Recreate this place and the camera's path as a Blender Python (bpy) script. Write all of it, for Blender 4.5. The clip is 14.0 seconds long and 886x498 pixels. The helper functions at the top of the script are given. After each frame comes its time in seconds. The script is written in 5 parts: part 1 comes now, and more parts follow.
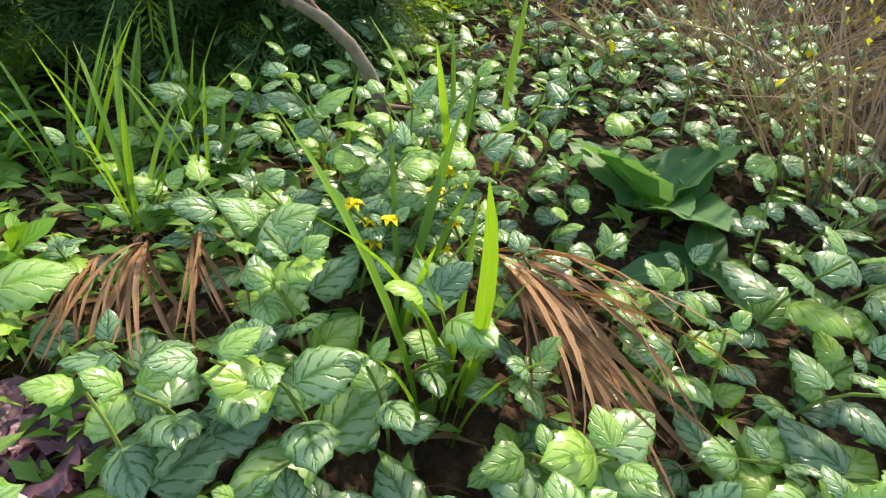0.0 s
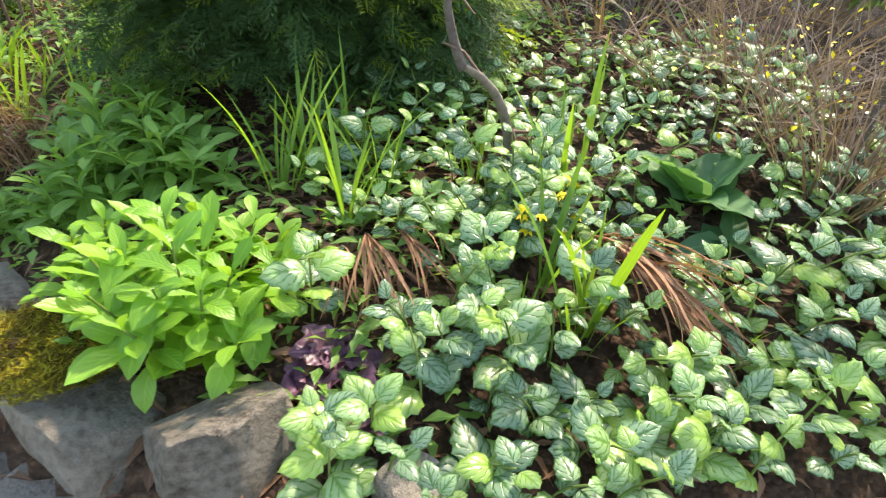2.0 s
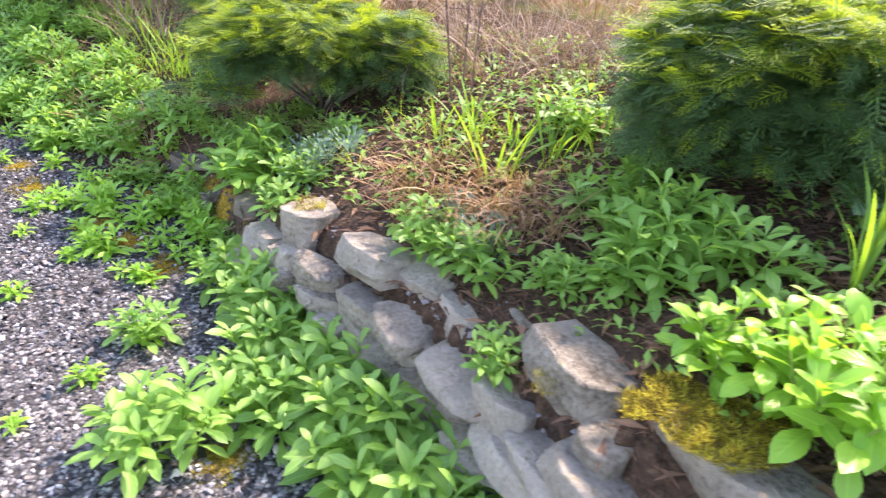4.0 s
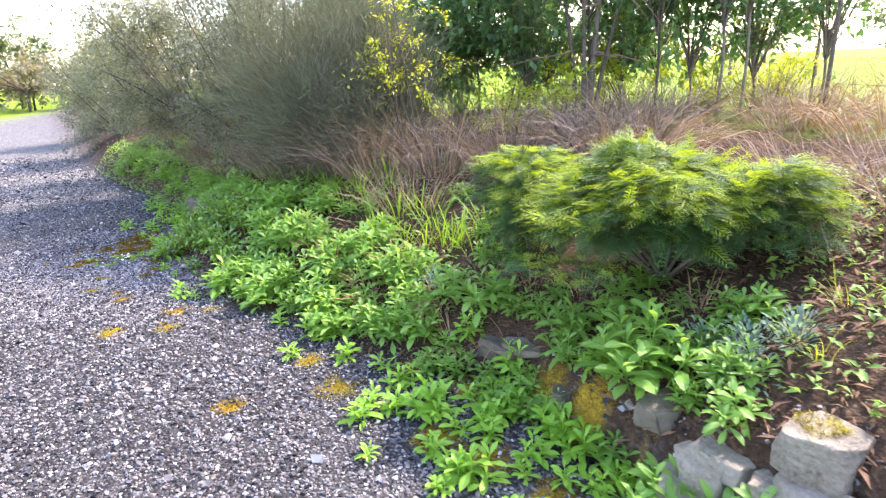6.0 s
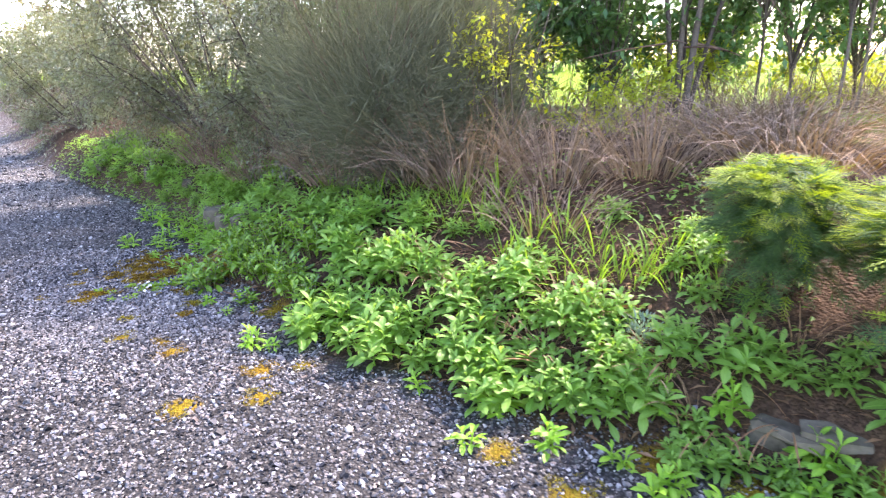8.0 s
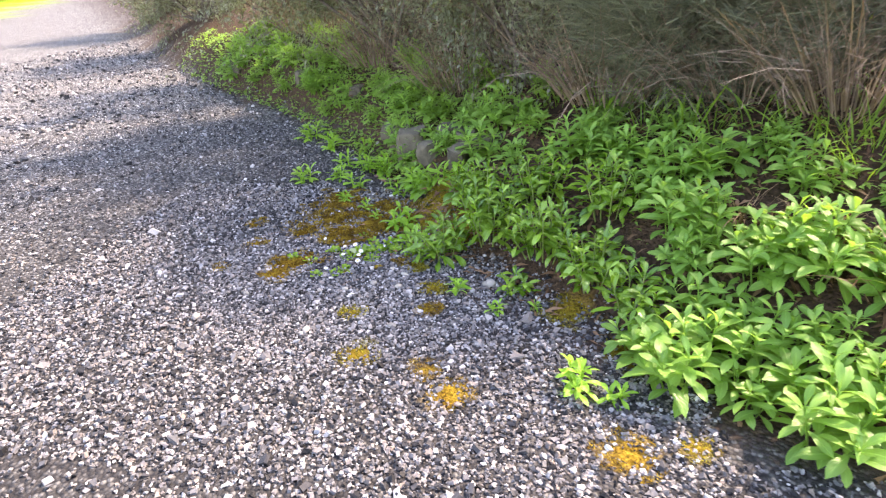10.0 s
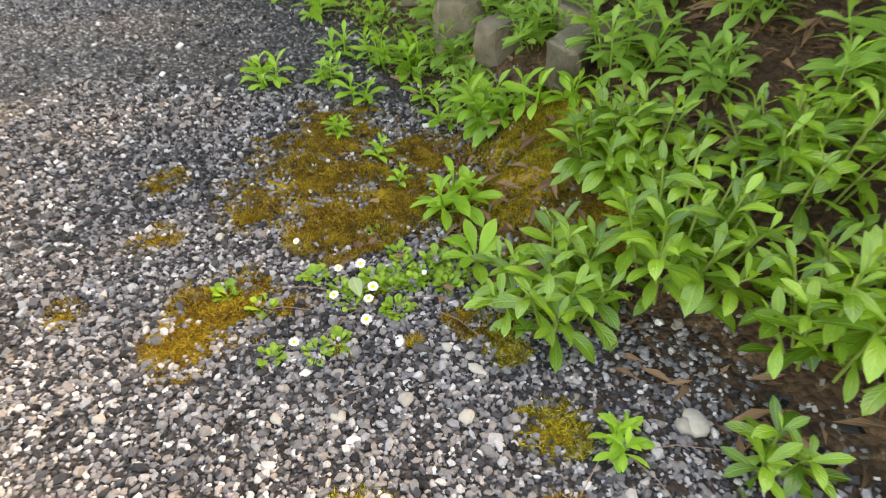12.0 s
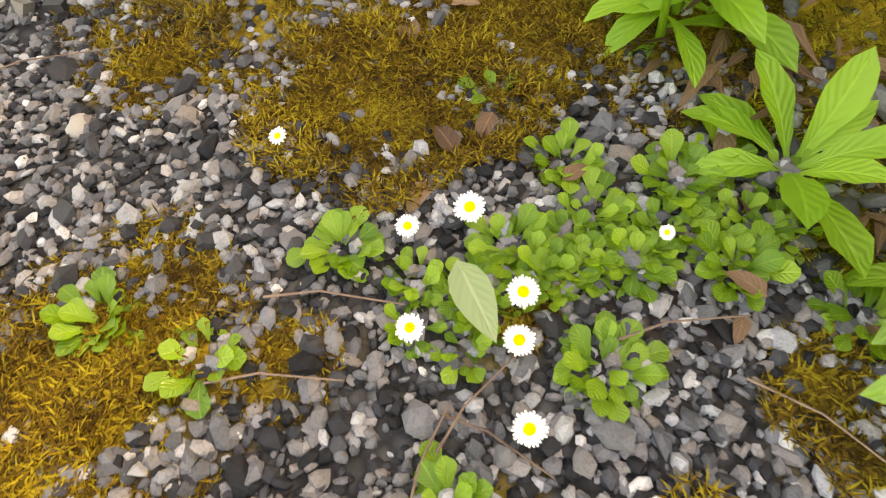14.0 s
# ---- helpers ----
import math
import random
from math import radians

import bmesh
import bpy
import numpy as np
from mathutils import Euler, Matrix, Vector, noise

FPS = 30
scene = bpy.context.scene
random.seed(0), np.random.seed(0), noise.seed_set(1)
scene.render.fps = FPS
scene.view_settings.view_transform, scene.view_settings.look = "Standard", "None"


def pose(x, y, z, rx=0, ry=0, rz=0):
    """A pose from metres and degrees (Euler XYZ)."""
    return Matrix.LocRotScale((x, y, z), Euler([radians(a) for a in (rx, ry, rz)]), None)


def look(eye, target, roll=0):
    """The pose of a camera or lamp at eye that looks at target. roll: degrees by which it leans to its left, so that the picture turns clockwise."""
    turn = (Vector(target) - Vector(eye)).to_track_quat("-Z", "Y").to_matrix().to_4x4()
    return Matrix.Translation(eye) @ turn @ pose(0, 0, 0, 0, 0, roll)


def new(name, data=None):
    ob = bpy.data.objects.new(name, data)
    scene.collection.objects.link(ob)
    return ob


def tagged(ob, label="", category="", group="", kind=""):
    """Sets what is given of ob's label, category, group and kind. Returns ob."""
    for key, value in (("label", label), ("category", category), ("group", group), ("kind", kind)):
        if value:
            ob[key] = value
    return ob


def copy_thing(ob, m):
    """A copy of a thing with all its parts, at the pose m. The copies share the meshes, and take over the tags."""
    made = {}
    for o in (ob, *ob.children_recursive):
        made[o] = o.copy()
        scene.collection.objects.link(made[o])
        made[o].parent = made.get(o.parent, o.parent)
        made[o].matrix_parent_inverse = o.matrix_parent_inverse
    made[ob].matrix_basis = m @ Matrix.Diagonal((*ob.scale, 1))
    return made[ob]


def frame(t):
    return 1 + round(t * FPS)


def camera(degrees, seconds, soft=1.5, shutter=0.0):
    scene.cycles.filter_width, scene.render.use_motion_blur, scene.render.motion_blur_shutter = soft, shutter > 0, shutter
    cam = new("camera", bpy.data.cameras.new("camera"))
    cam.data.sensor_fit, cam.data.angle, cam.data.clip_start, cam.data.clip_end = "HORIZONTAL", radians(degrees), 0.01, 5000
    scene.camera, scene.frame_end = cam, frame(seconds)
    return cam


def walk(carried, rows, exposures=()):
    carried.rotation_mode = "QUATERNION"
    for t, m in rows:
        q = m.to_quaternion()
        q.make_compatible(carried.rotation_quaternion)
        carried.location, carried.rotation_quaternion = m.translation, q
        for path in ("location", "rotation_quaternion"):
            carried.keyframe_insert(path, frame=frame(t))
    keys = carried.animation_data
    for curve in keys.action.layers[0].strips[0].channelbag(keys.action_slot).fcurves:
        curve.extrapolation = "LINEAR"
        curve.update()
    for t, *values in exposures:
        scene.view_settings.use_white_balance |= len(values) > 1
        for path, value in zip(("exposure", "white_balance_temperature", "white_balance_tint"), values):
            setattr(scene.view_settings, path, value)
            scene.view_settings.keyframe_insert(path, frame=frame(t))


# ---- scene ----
cam = camera(73.0, 14.0, soft=1.2, shutter=0.2)
PATH = [
    (0, (4.275, 0.827, 1.447), (4.784, 2.501, 0.479), 6.7),
    (0.5, (4.254, 0.824, 1.485), (4.697, 2.511, 0.507), 6.2),
    (1, (4.174, 0.768, 1.529), (4.483, 2.456, 0.501), 5.8),
    (1.5, (4.003, 0.686, 1.567), (4.327, 2.358, 0.517), 7.1),
    (2, (3.827, 0.55, 1.681), (4.398, 2.147, 0.621), 7.0),
    (2.5, (3.639, 0.434, 1.761), (4.2, 2.056, 0.733), 6.3),
    (3, (3.448, 0.473, 1.769), (3.824, 2.2, 0.832), 4.9),
    (3.5, (3.101, 0.584, 1.765), (3.352, 2.348, 0.856), 4.5),
    (4, (2.718, 0.627, 1.713), (2.747, 2.38, 0.752), 5.1),
    (4.2, (2.512, 0.654, 1.73), (2.521, 2.404, 0.761), 3.0),
    (6.3, (1.032, 1.302, 1.728), (0.713, 3.197, 1.174), -3.1),
    (6.5, (0.901, 1.374, 1.707), (0.574, 3.267, 1.152), -3.4),
    (7, (0.528, 1.68, 1.725), (0.189, 3.578, 1.194), -4.5),
    (7.5, (0.122, 1.908, 1.707), (0.026, 3.835, 1.18), -1.7),
    (8, (-0.296, 2.125, 1.683), (-0.396, 4.032, 1.091), -1.3),
    (8.5, (-0.687, 2.567, 1.643), (-1.046, 4.439, 1.037), -0.9),
    (9, (-1.072, 2.904, 1.58), (-1.515, 4.719, 0.866), -0.3),
    (9.2, (-1.236, 3.042, 1.585), (-1.681, 4.85, 0.855), -1.3),
    (11.3, (-2.272, 4.845, 1.337), (-2.602, 6.443, 0.181), -4.0),
    (11.5, (-2.309, 5.067, 1.286), (-2.68, 6.655, 0.128), -3.7),
    (12, (-2.468, 5.464, 1.097), (-2.802, 6.959, -0.189), -1.5),
    (12.5, (-2.617, 5.803, 0.917), (-2.877, 7.135, -0.552), -1.0),
    (13, (-2.72, 6.075, 0.731), (-3.021, 7.208, -0.89), -4.9),
    (13.5, (-2.816, 6.201, 0.554), (-3.155, 7.241, -1.121), -7.1),
    (14, (-2.894, 6.297, 0.491), (-3.177, 7.271, -1.233), -6.8),
]
EXPOSURES = [(0.0, 1.58, 8200, 5), (1.5, 1.83, 7900, 12), (2.5, 2.2, 7500, 18), (3.0, 2.45, 7300, 21), (3.5, 2.55, 7200, 23), (4.2, 2.72, 7300, 28), (6.3, 2.8, 7000, 26), (9.2, 2.86, 7100, 29), (11.3, 2.92, 11500, 15), (12.5, 2.98, 13500, 15), (14.0, 2.88, 17000, 18)]
walk(cam, [(t, look(eye, target, roll)) for t, eye, target, roll in PATH], EXPOSURES)

# ---------------------------------------------------------------- daylight
SUN_AZ, SUN_EL = 48.0, 47.0          # degrees clockwise from +y, and above the horizon
world = bpy.data.worlds.new("World")
scene.world = world
world.use_nodes = True
wn = world.node_tree
sky = wn.nodes.new("ShaderNodeTexSky")
sky.sky_type = "NISHITA"
sky.sun_disc = False
sky.sun_elevation, sky.sun_rotation = radians(SUN_EL), radians(SUN_AZ)
sky.air_density, sky.dust_density, sky.ozone_density = 1.0, 1.0, 1.0
wn.nodes["Background"].inputs["Strength"].default_value = 0.15
wn.links.new(sky.outputs[0], wn.nodes["Background"].inputs["Color"])
sun_data = bpy.data.lights.new("sun", "SUN")
sun_data.energy, sun_data.angle, sun_data.color = 2.0, radians(4.0), (1.0, 0.95, 0.86)
sun = new("sun", sun_data)
sun_way = Vector((math.sin(radians(SUN_AZ)) * math.cos(radians(SUN_EL)), math.cos(radians(SUN_AZ)) * math.cos(radians(SUN_EL)), math.sin(radians(SUN_EL))))
sun.matrix_world = look(sun_way * 40, (0, 0, 0))

rng = np.random.default_rng(7)

# ---------------------------------------------------------------- materials
def shader(name):
    m = bpy.data.materials.new(name)
    m.use_nodes = True
    nt = m.node_tree
    return m, nt, nt.nodes["Principled BSDF"]


def ramp(nt, fac, stops, interpolation="LINEAR"):
    r = nt.nodes.new("ShaderNodeValToRGB")
    r.color_ramp.interpolation = interpolation
    els = r.color_ramp.elements
    while len(els) < len(stops):
        els.new(0.5)
    for e, (p, c) in zip(els, stops):
        e.position, e.color = p, (*c, 1) if len(c) == 3 else c
    nt.links.new(fac, r.inputs[0])
    return r.outputs[0]


def mix(nt, fac, a, b, blend="MIX"):
    m = nt.nodes.new("ShaderNodeMix")
    m.data_type, m.blend_type = "RGBA", blend
    for socket, v in ((m.inputs[0], fac), (m.inputs[6], a), (m.inputs[7], b)):
        if isinstance(v, bpy.types.NodeSocket):
            nt.links.new(v, socket)
        elif isinstance(v, (int, float)):
            socket.default_value = v
        else:
            socket.default_value = (*v, 1)
    return m.outputs[2]


def calc(nt, op, a, b=0.0, c=0.0, clamp=False):
    m = nt.nodes.new("ShaderNodeMath")
    m.operation, m.use_clamp = op, clamp
    for socket, v in zip(m.inputs, (a, b, c)):
        if isinstance(v, bpy.types.NodeSocket):
            nt.links.new(v, socket)
        else:
            socket.default_value = v
    return m.outputs[0]


def grain(nt, scale, detail=4.0, rough=0.55, coords="Object", distortion=0.0):
    tc = nt.nodes.new("ShaderNodeTexCoord")
    n = nt.nodes.new("ShaderNodeTexNoise")
    n.inputs["Scale"].default_value, n.inputs["Detail"].default_value = scale, detail
    n.inputs["Roughness"].default_value, n.inputs["Distortion"].default_value = rough, distortion
    nt.links.new(tc.outputs[coords], n.inputs["Vector"])
    return n.outputs[0]


def bumped(nt, bsdf, height, strength=0.4, distance=0.01):
    b = nt.nodes.new("ShaderNodeBump")
    b.inputs["Strength"].default_value, b.inputs["Distance"].default_value = strength, distance
    nt.links.new(height, b.inputs["Height"])
    nt.links.new(b.outputs[0], bsdf.inputs["Normal"])


def island(nt):
    return nt.nodes.new("ShaderNodeNewGeometry").outputs["Random Per Island"]


def per_object(nt):
    return nt.nodes.new("ShaderNodeObjectInfo").outputs["Random"]


def leaf_material(name, dark, light, tip=None, rough=0.42, through_light=0.35, vein=0.25, gloss=0.45):
    """A thin leaf: colour varies leaf by leaf, a paler midrib along the map's middle, light passing through."""
    m, nt, bsdf = shader(name)
    rnd = calc(nt, "FRACT", calc(nt, "ADD", island(nt), per_object(nt)))
    col = ramp(nt, rnd, [(0.0, dark), (1.0, light)])
    uv = nt.nodes.new("ShaderNodeUVMap")
    sep = nt.nodes.new("ShaderNodeSeparateXYZ")
    nt.links.new(uv.outputs[0], sep.inputs[0])
    across = calc(nt, "ABSOLUTE", calc(nt, "SUBTRACT", sep.outputs[0], 0.5))
    rib = calc(nt, "SUBTRACT", 1.0, calc(nt, "MULTIPLY", across, 14.0), clamp=True)
    side = nt.nodes.new("ShaderNodeMath")
    side.operation = "SINE"
    nt.links.new(calc(nt, "ADD", calc(nt, "MULTIPLY", sep.outputs[1], 46.0), calc(nt, "MULTIPLY", across, -30.0)), side.inputs[0])
    col = mix(nt, calc(nt, "MULTIPLY", rib, vein), col, tuple(min(1, c * 2.2) for c in light))
    if tip:
        col = mix(nt, calc(nt, "MULTIPLY", calc(nt, "POWER", sep.outputs[1], 3.0), 0.75), col, tip)
    col = mix(nt, calc(nt, "MULTIPLY", grain(nt, 60.0, 3.0), 0.35), col, dark)
    nt.links.new(col, bsdf.inputs["Base Color"])
    bsdf.inputs["Roughness"].default_value = rough
    bsdf.inputs["Specular IOR Level"].default_value = gloss
    bumped(nt, bsdf, calc(nt, "ADD", calc(nt, "MULTIPLY", side.outputs[0], 0.25), calc(nt, "MULTIPLY", rib, -0.9)), 0.5, 0.002)
    tr = nt.nodes.new("ShaderNodeBsdfTranslucent")
    nt.links.new(mix(nt, 0.5, col, (min(1, light[0] * 2.2), min(1, light[1] * 2.0), light[2] * 0.7)), tr.inputs[0])
    ms = nt.nodes.new("ShaderNodeMixShader")
    ms.inputs[0].default_value = through_light
    nt.links.new(bsdf.outputs[0], ms.inputs[1])
    nt.links.new(tr.outputs[0], ms.inputs[2])
    nt.links.new(ms.outputs[0], nt.nodes["Material Output"].inputs["Surface"])
    return m


def plain_material(name, dark, light, scale=20.0, rough=0.8, bump=0.4, distance=0.005, by_piece=0.4, spec=0.3):
    m, nt, bsdf = shader(name)
    n = grain(nt, scale, 6.0, 0.62)
    rnd = calc(nt, "FRACT", calc(nt, "ADD", island(nt), per_object(nt)))
    fac = calc(nt, "ADD", calc(nt, "MULTIPLY", rnd, by_piece), calc(nt, "MULTIPLY", n, 1.0 - by_piece))
    nt.links.new(ramp(nt, fac, [(0.25, dark), (0.75, light)]), bsdf.inputs["Base Color"])
    bsdf.inputs["Roughness"].default_value = rough
    bsdf.inputs["Specular IOR Level"].default_value = spec
    if bump:
        bumped(nt, bsdf, n, bump, distance)
    return m

LEAF_GREEN = leaf_material("leaf_bellflower", (0.105, 0.245, 0.045), (0.26, 0.46, 0.10), through_light=0.4)
LEAF_BRIGHT = leaf_material("leaf_bright", (0.13, 0.32, 0.03), (0.28, 0.52, 0.06), rough=0.38)
BLADE_GREEN = leaf_material("blade_green", (0.085, 0.21, 0.018), (0.23, 0.41, 0.045), vein=0.1)
BLADE_BROWN = leaf_material("blade_withered", (0.16, 0.07, 0.03), (0.42, 0.23, 0.12), rough=0.7, through_light=0.12, vein=0.1)
STRAW = leaf_material("straw", (0.20, 0.11, 0.055), (0.48, 0.32, 0.19), rough=0.8, through_light=0.1, vein=0.1)
STEM = plain_material("green_stem", (0.10, 0.17, 0.03), (0.20, 0.28, 0.07), 40, 0.6, 0.1)
BARK = plain_material("grey_bark", (0.055, 0.043, 0.034), (0.21, 0.175, 0.14), 55, 0.9, 0.8, 0.006)
TWIG = plain_material("brown_twig", (0.10, 0.06, 0.045), (0.30, 0.20, 0.15), 40, 0.9, 0.3)

# ---------------------------------------------------------------- mesh helpers
def raw(name, verts, faces, material, parent=None, label="", uv=None, smooth=True):
    """One mesh object from arrays; faces is an (n, 3) or (n, 4) array. uv holds one pair for each vertex."""
    verts, faces = np.asarray(verts, np.float32), np.asarray(faces, np.int32)
    me = bpy.data.meshes.new(name)
    n, k = faces.shape
    me.vertices.add(len(verts))
    me.vertices.foreach_set("co", verts.ravel())
    me.loops.add(n * k)
    me.loops.foreach_set("vertex_index", faces.ravel())
    me.polygons.add(n)
    me.polygons.foreach_set("loop_start", np.arange(0, n * k, k, dtype=np.int32))
    me.polygons.foreach_set("loop_total", np.full(n, k, np.int32))
    me.polygons.foreach_set("use_smooth", np.full(n, smooth))
    if uv is not None:
        me.uv_layers.new(name="UVMap").data.foreach_set("uv", np.asarray(uv, np.float32)[faces.ravel()].ravel())
    me.materials.append(material)
    me.update(calc_edges=True)
    me.validate()
    ob = new(name, me)
    if parent is not None:
        ob.parent = parent
    if label:
        ob["label"] = label
    return ob


def part(name, bm, material, parent, label=""):
    me = bpy.data.meshes.new(name)
    bm.to_mesh(me)
    bm.free()
    me.materials.append(material)
    ob = new(name, me)
    ob.parent = parent
    if label:
        ob["label"] = label
    return ob


def base(name, m, label, category, group="", kind=""):
    e = new(name)
    e.empty_display_size = 0.05
    e.matrix_world = m
    return tagged(e, label, category, group, kind)


def basis(ahead, up=(0, 0, 1), twist=0.0):
    """A turn whose y axis runs along ahead and whose z axis lies towards up."""
    y = np.asarray(ahead, float) / np.linalg.norm(ahead)
    x = np.cross(y, up)
    if np.linalg.norm(x) < 1e-4:
        x = np.array([1.0, 0, 0])
    x /= np.linalg.norm(x)
    z = np.cross(x, y)
    c, s = math.cos(twist), math.sin(twist)
    return np.stack([c * x + s * z, y, c * z - s * x], 1)


def blade(segments, width, shape, droop=0.3, fold=0.15, wave=0.0):
    """A leaf of length 1 along +y with a midrib: rows of three points. Returns points, quads and map."""
    t = np.linspace(0, 1, segments + 1)
    w = np.array([shape(v) for v in t]) * width / 2
    ang = -droop * t * 1.6
    y = np.concatenate([[0], np.cumsum(np.cos(ang[:-1]) / segments)])
    z = np.concatenate([[0], np.cumsum(np.sin(ang[:-1]) / segments)])
    rip = wave * np.sin(t * 19.0) * w
    v = np.stack([np.stack([-w, y, z + fold * w + rip], 1), np.stack([0 * w, y, z], 1), np.stack([w, y, z + fold * w - rip], 1)], 1).reshape(-1, 3)
    uv = np.stack([np.tile([0.0, 0.5, 1.0], segments + 1), np.repeat(t, 3)], 1)
    q = []
    for i in range(segments):
        a = 3 * i
        q += [(a, a + 1, a + 4, a + 3), (a + 1, a + 2, a + 5, a + 4)]
    return v, np.array(q), uv


def lance(t):
    return max(0.03, math.sin(math.pi * min(1, t ** 0.75)) ** 0.85) if t < 1 else 0.0


def spatula(t):
    """Narrow at the foot, widest past the middle, with a short point."""
    return float(np.interp(t, [0, .12, .3, .5, .64, .78, .9, .96, 1], [.16, .24, .52, .88, 1.0, .90, .55, .28, 0]))


def ovate(t):
    return max(0.05, math.sin(math.pi * min(1, t ** 0.62)) ** 0.7) if t < 1 else 0.0


def strap(t):
    return min(1.0, 0.55 + t * 1.2) * (1 - t ** 5) if t < 1 else 0.0


def spread(model, turns, places, sizes):
    """Copies of one (points, faces, map) joined into one set of arrays."""
    v, q, uv = model
    turns, places, sizes = np.asarray(turns), np.asarray(places), np.asarray(sizes)
    if sizes.ndim == 1:
        sizes = np.repeat(sizes[:, None], 3, 1)
    out = np.einsum("nij,nkj->nki", turns, v[None] * sizes[:, None]) + places[:, None]
    n = len(places)
    faces = (q[None] + (np.arange(n) * len(v))[:, None, None]).reshape(-1, q.shape[1])
    return out.reshape(-1, 3), faces, np.tile(uv, (n, 1))


def joined(sets):
    vs, qs, us, k = [], [], [], 0
    for v, q, u in sets:
        vs.append(v), qs.append(q + k), us.append(u)
        k += len(v)
    return np.concatenate(vs), np.concatenate(qs), np.concatenate(us)


def tube(points, radii, sides=5):
    """A tapering round rod along points, as (points, quads, map)."""
    p = np.asarray(points, float)
    r = np.interp(np.linspace(0, 1, len(p)), np.linspace(0, 1, len(radii)), radii)
    d = np.gradient(p, axis=0)
    a = np.arange(sides) * 2 * np.pi / sides
    rings = []
    for i in range(len(p)):
        b = basis(d[i], (0.31, 0.2, 0.93))
        rings.append(p[i] + r[i] * (np.cos(a)[:, None] * b[:, 0] + np.sin(a)[:, None] * b[:, 2]))
    q = [(i * sides + j, i * sides + (j + 1) % sides, (i + 1) * sides + (j + 1) % sides, (i + 1) * sides + j) for i in range(len(p) - 1) for j in range(sides)]
    uv = np.stack([np.tile(a / 6.283, len(p)), np.repeat(np.linspace(0, 1, len(p)), sides)], 1)
    return np.concatenate(rings), np.array(q), uv


# ---------------------------------------------------------------- the lie of the land
# Foot of the bed and of its wall, from the near end on, with the height of the step there.
EDGE = np.array([(9.0, -0.3, .7), (6.5, .45, .7), (5.2, .78, .74), (4.4, .98, .66), (3.9, 1.05, .64), (3.6, 1.22, .65), (3.25, 1.5, .62), (3.0, 1.85, .56), (2.8, 2.12, .52),
                 (2.5, 2.5, .48), (2.2, 2.82, .46), (1.95, 3.12, .40), (1.6, 3.5, .22), (1.0, 4.2, .16), (.2, 4.6, .09), (-.8, 5.25, .06), (-1.5, 5.75, .05), (-2.2, 6.4, .06),
                 (-2.75, 6.75, .06), (-2.85, 7.3, .10), (-3.2, 8.0, .16), (-3.9, 8.9, .26), (-4.7, 9.7, .34), (-6.0, 10.8, .34), (-7.3, 12.0, .3), (-9.0, 13.8, .25), (-12.0, 17.4, .2), (-18.5, 25, .15), (-40, 52, .1), (-130, 180, .1)])
FAR_SIDE = np.array([(-7, -40), (-9, -6), (-15, 8), (-22.6, 22.9), (-28.6, 33.2), (-35.8, 47.8), (-43.5, 60.8), (-155, 204)])


def along(line, x, y):
    """Distance from a line, positive on its right hand, and the share of the way along it in vertices."""
    p = np.stack([np.ravel(x), np.ravel(y)], 1)
    best, side, where = np.full(len(p), 1e9), np.zeros(len(p)), np.zeros(len(p))
    for i in range(len(line) - 1):
        a, b = line[i, :2], line[i + 1, :2]
        ab = b - a
        t = np.clip(((p - a) @ ab) / (ab @ ab), 0, 1)
        off = p - (a + t[:, None] * ab)
        dist = np.hypot(off[:, 0], off[:, 1])
        sgn = np.where(ab[0] * off[:, 1] - ab[1] * off[:, 0] < 0, 1.0, -1.0)
        near = dist < best - 1e-9
        best[near], side[near], where[near] = dist[near], sgn[near], (i + t)[near]
    return (best * side).reshape(np.shape(x)), where.reshape(np.shape(x))


def ripple(x, y, s, seed=0.0):
    """Cheap smooth unevenness, about -1 to 1."""
    return (np.sin(x * s + 1.7 * np.sin(y * s * 0.83 + seed) + seed) + np.sin(y * s * 1.13 + 1.3 * np.sin(x * s * 0.71 + 2.1 * seed) + 1.9)) * 0.5


def step_width(where):
    return np.interp(where, [0, 12, 13.5, 29], [0.06, 0.08, 0.30, 0.35])


def height(x, y):
    x, y = np.asarray(x, float), np.asarray(y, float)
    d, w = along(EDGE, x, y)
    h0 = np.interp(w, np.arange(len(EDGE)), EDGE[:, 2])
    sw = step_width(w)
    k = np.clip(d / sw, 0, 1)
    up = h0 * k * k * (3 - 2 * k)
    dd = np.maximum(d - sw * 0.5, 0)
    rise = 1.15 * (1 - np.exp(-dd / 1.6)) * (1 - 0.45 * h0 / 0.75) - 0.35 * np.clip((d - 4) / 6, 0, 1)
    rough = 0.025 * ripple(x, y, 6.0, 1.0) * np.clip(d * 3, 0, 1) + 0.012 * ripple(x, y, 3.1) * np.clip(-d, 0.2, 1)
    left, _ = along(FAR_SIDE, x, y)
    return up + rise + rough + 0.15 * np.clip(-left / 6, 0, 1)


def ground_at(x, y):
    return float(height(np.array([x]), np.array([y]))[0])


def at_edge(w, d=0.0):
    """The place d metres inside the bed at the share w of its edge."""
    i = min(int(w), len(EDGE) - 2)
    a, b = EDGE[i, :2], EDGE[i + 1, :2]
    u = (b - a) / np.linalg.norm(b - a)
    return a + (w - i) * (b - a) + d * np.array([u[1], -u[0]])


# ground: one sheet, fine where the walk passes, coarse towards the horizon
def axis_steps(lo, hi, fine, far):
    mid = list(np.arange(lo, hi, fine))
    step, v, out = fine, hi, []
    while v < far:
        out.append(v)
        step *= 1.09
        v += step
    step, v, left = fine, lo, []
    while v > -far:
        step *= 1.09
        v -= step
        left.append(v)
    return np.array(left[::-1] + mid + out)


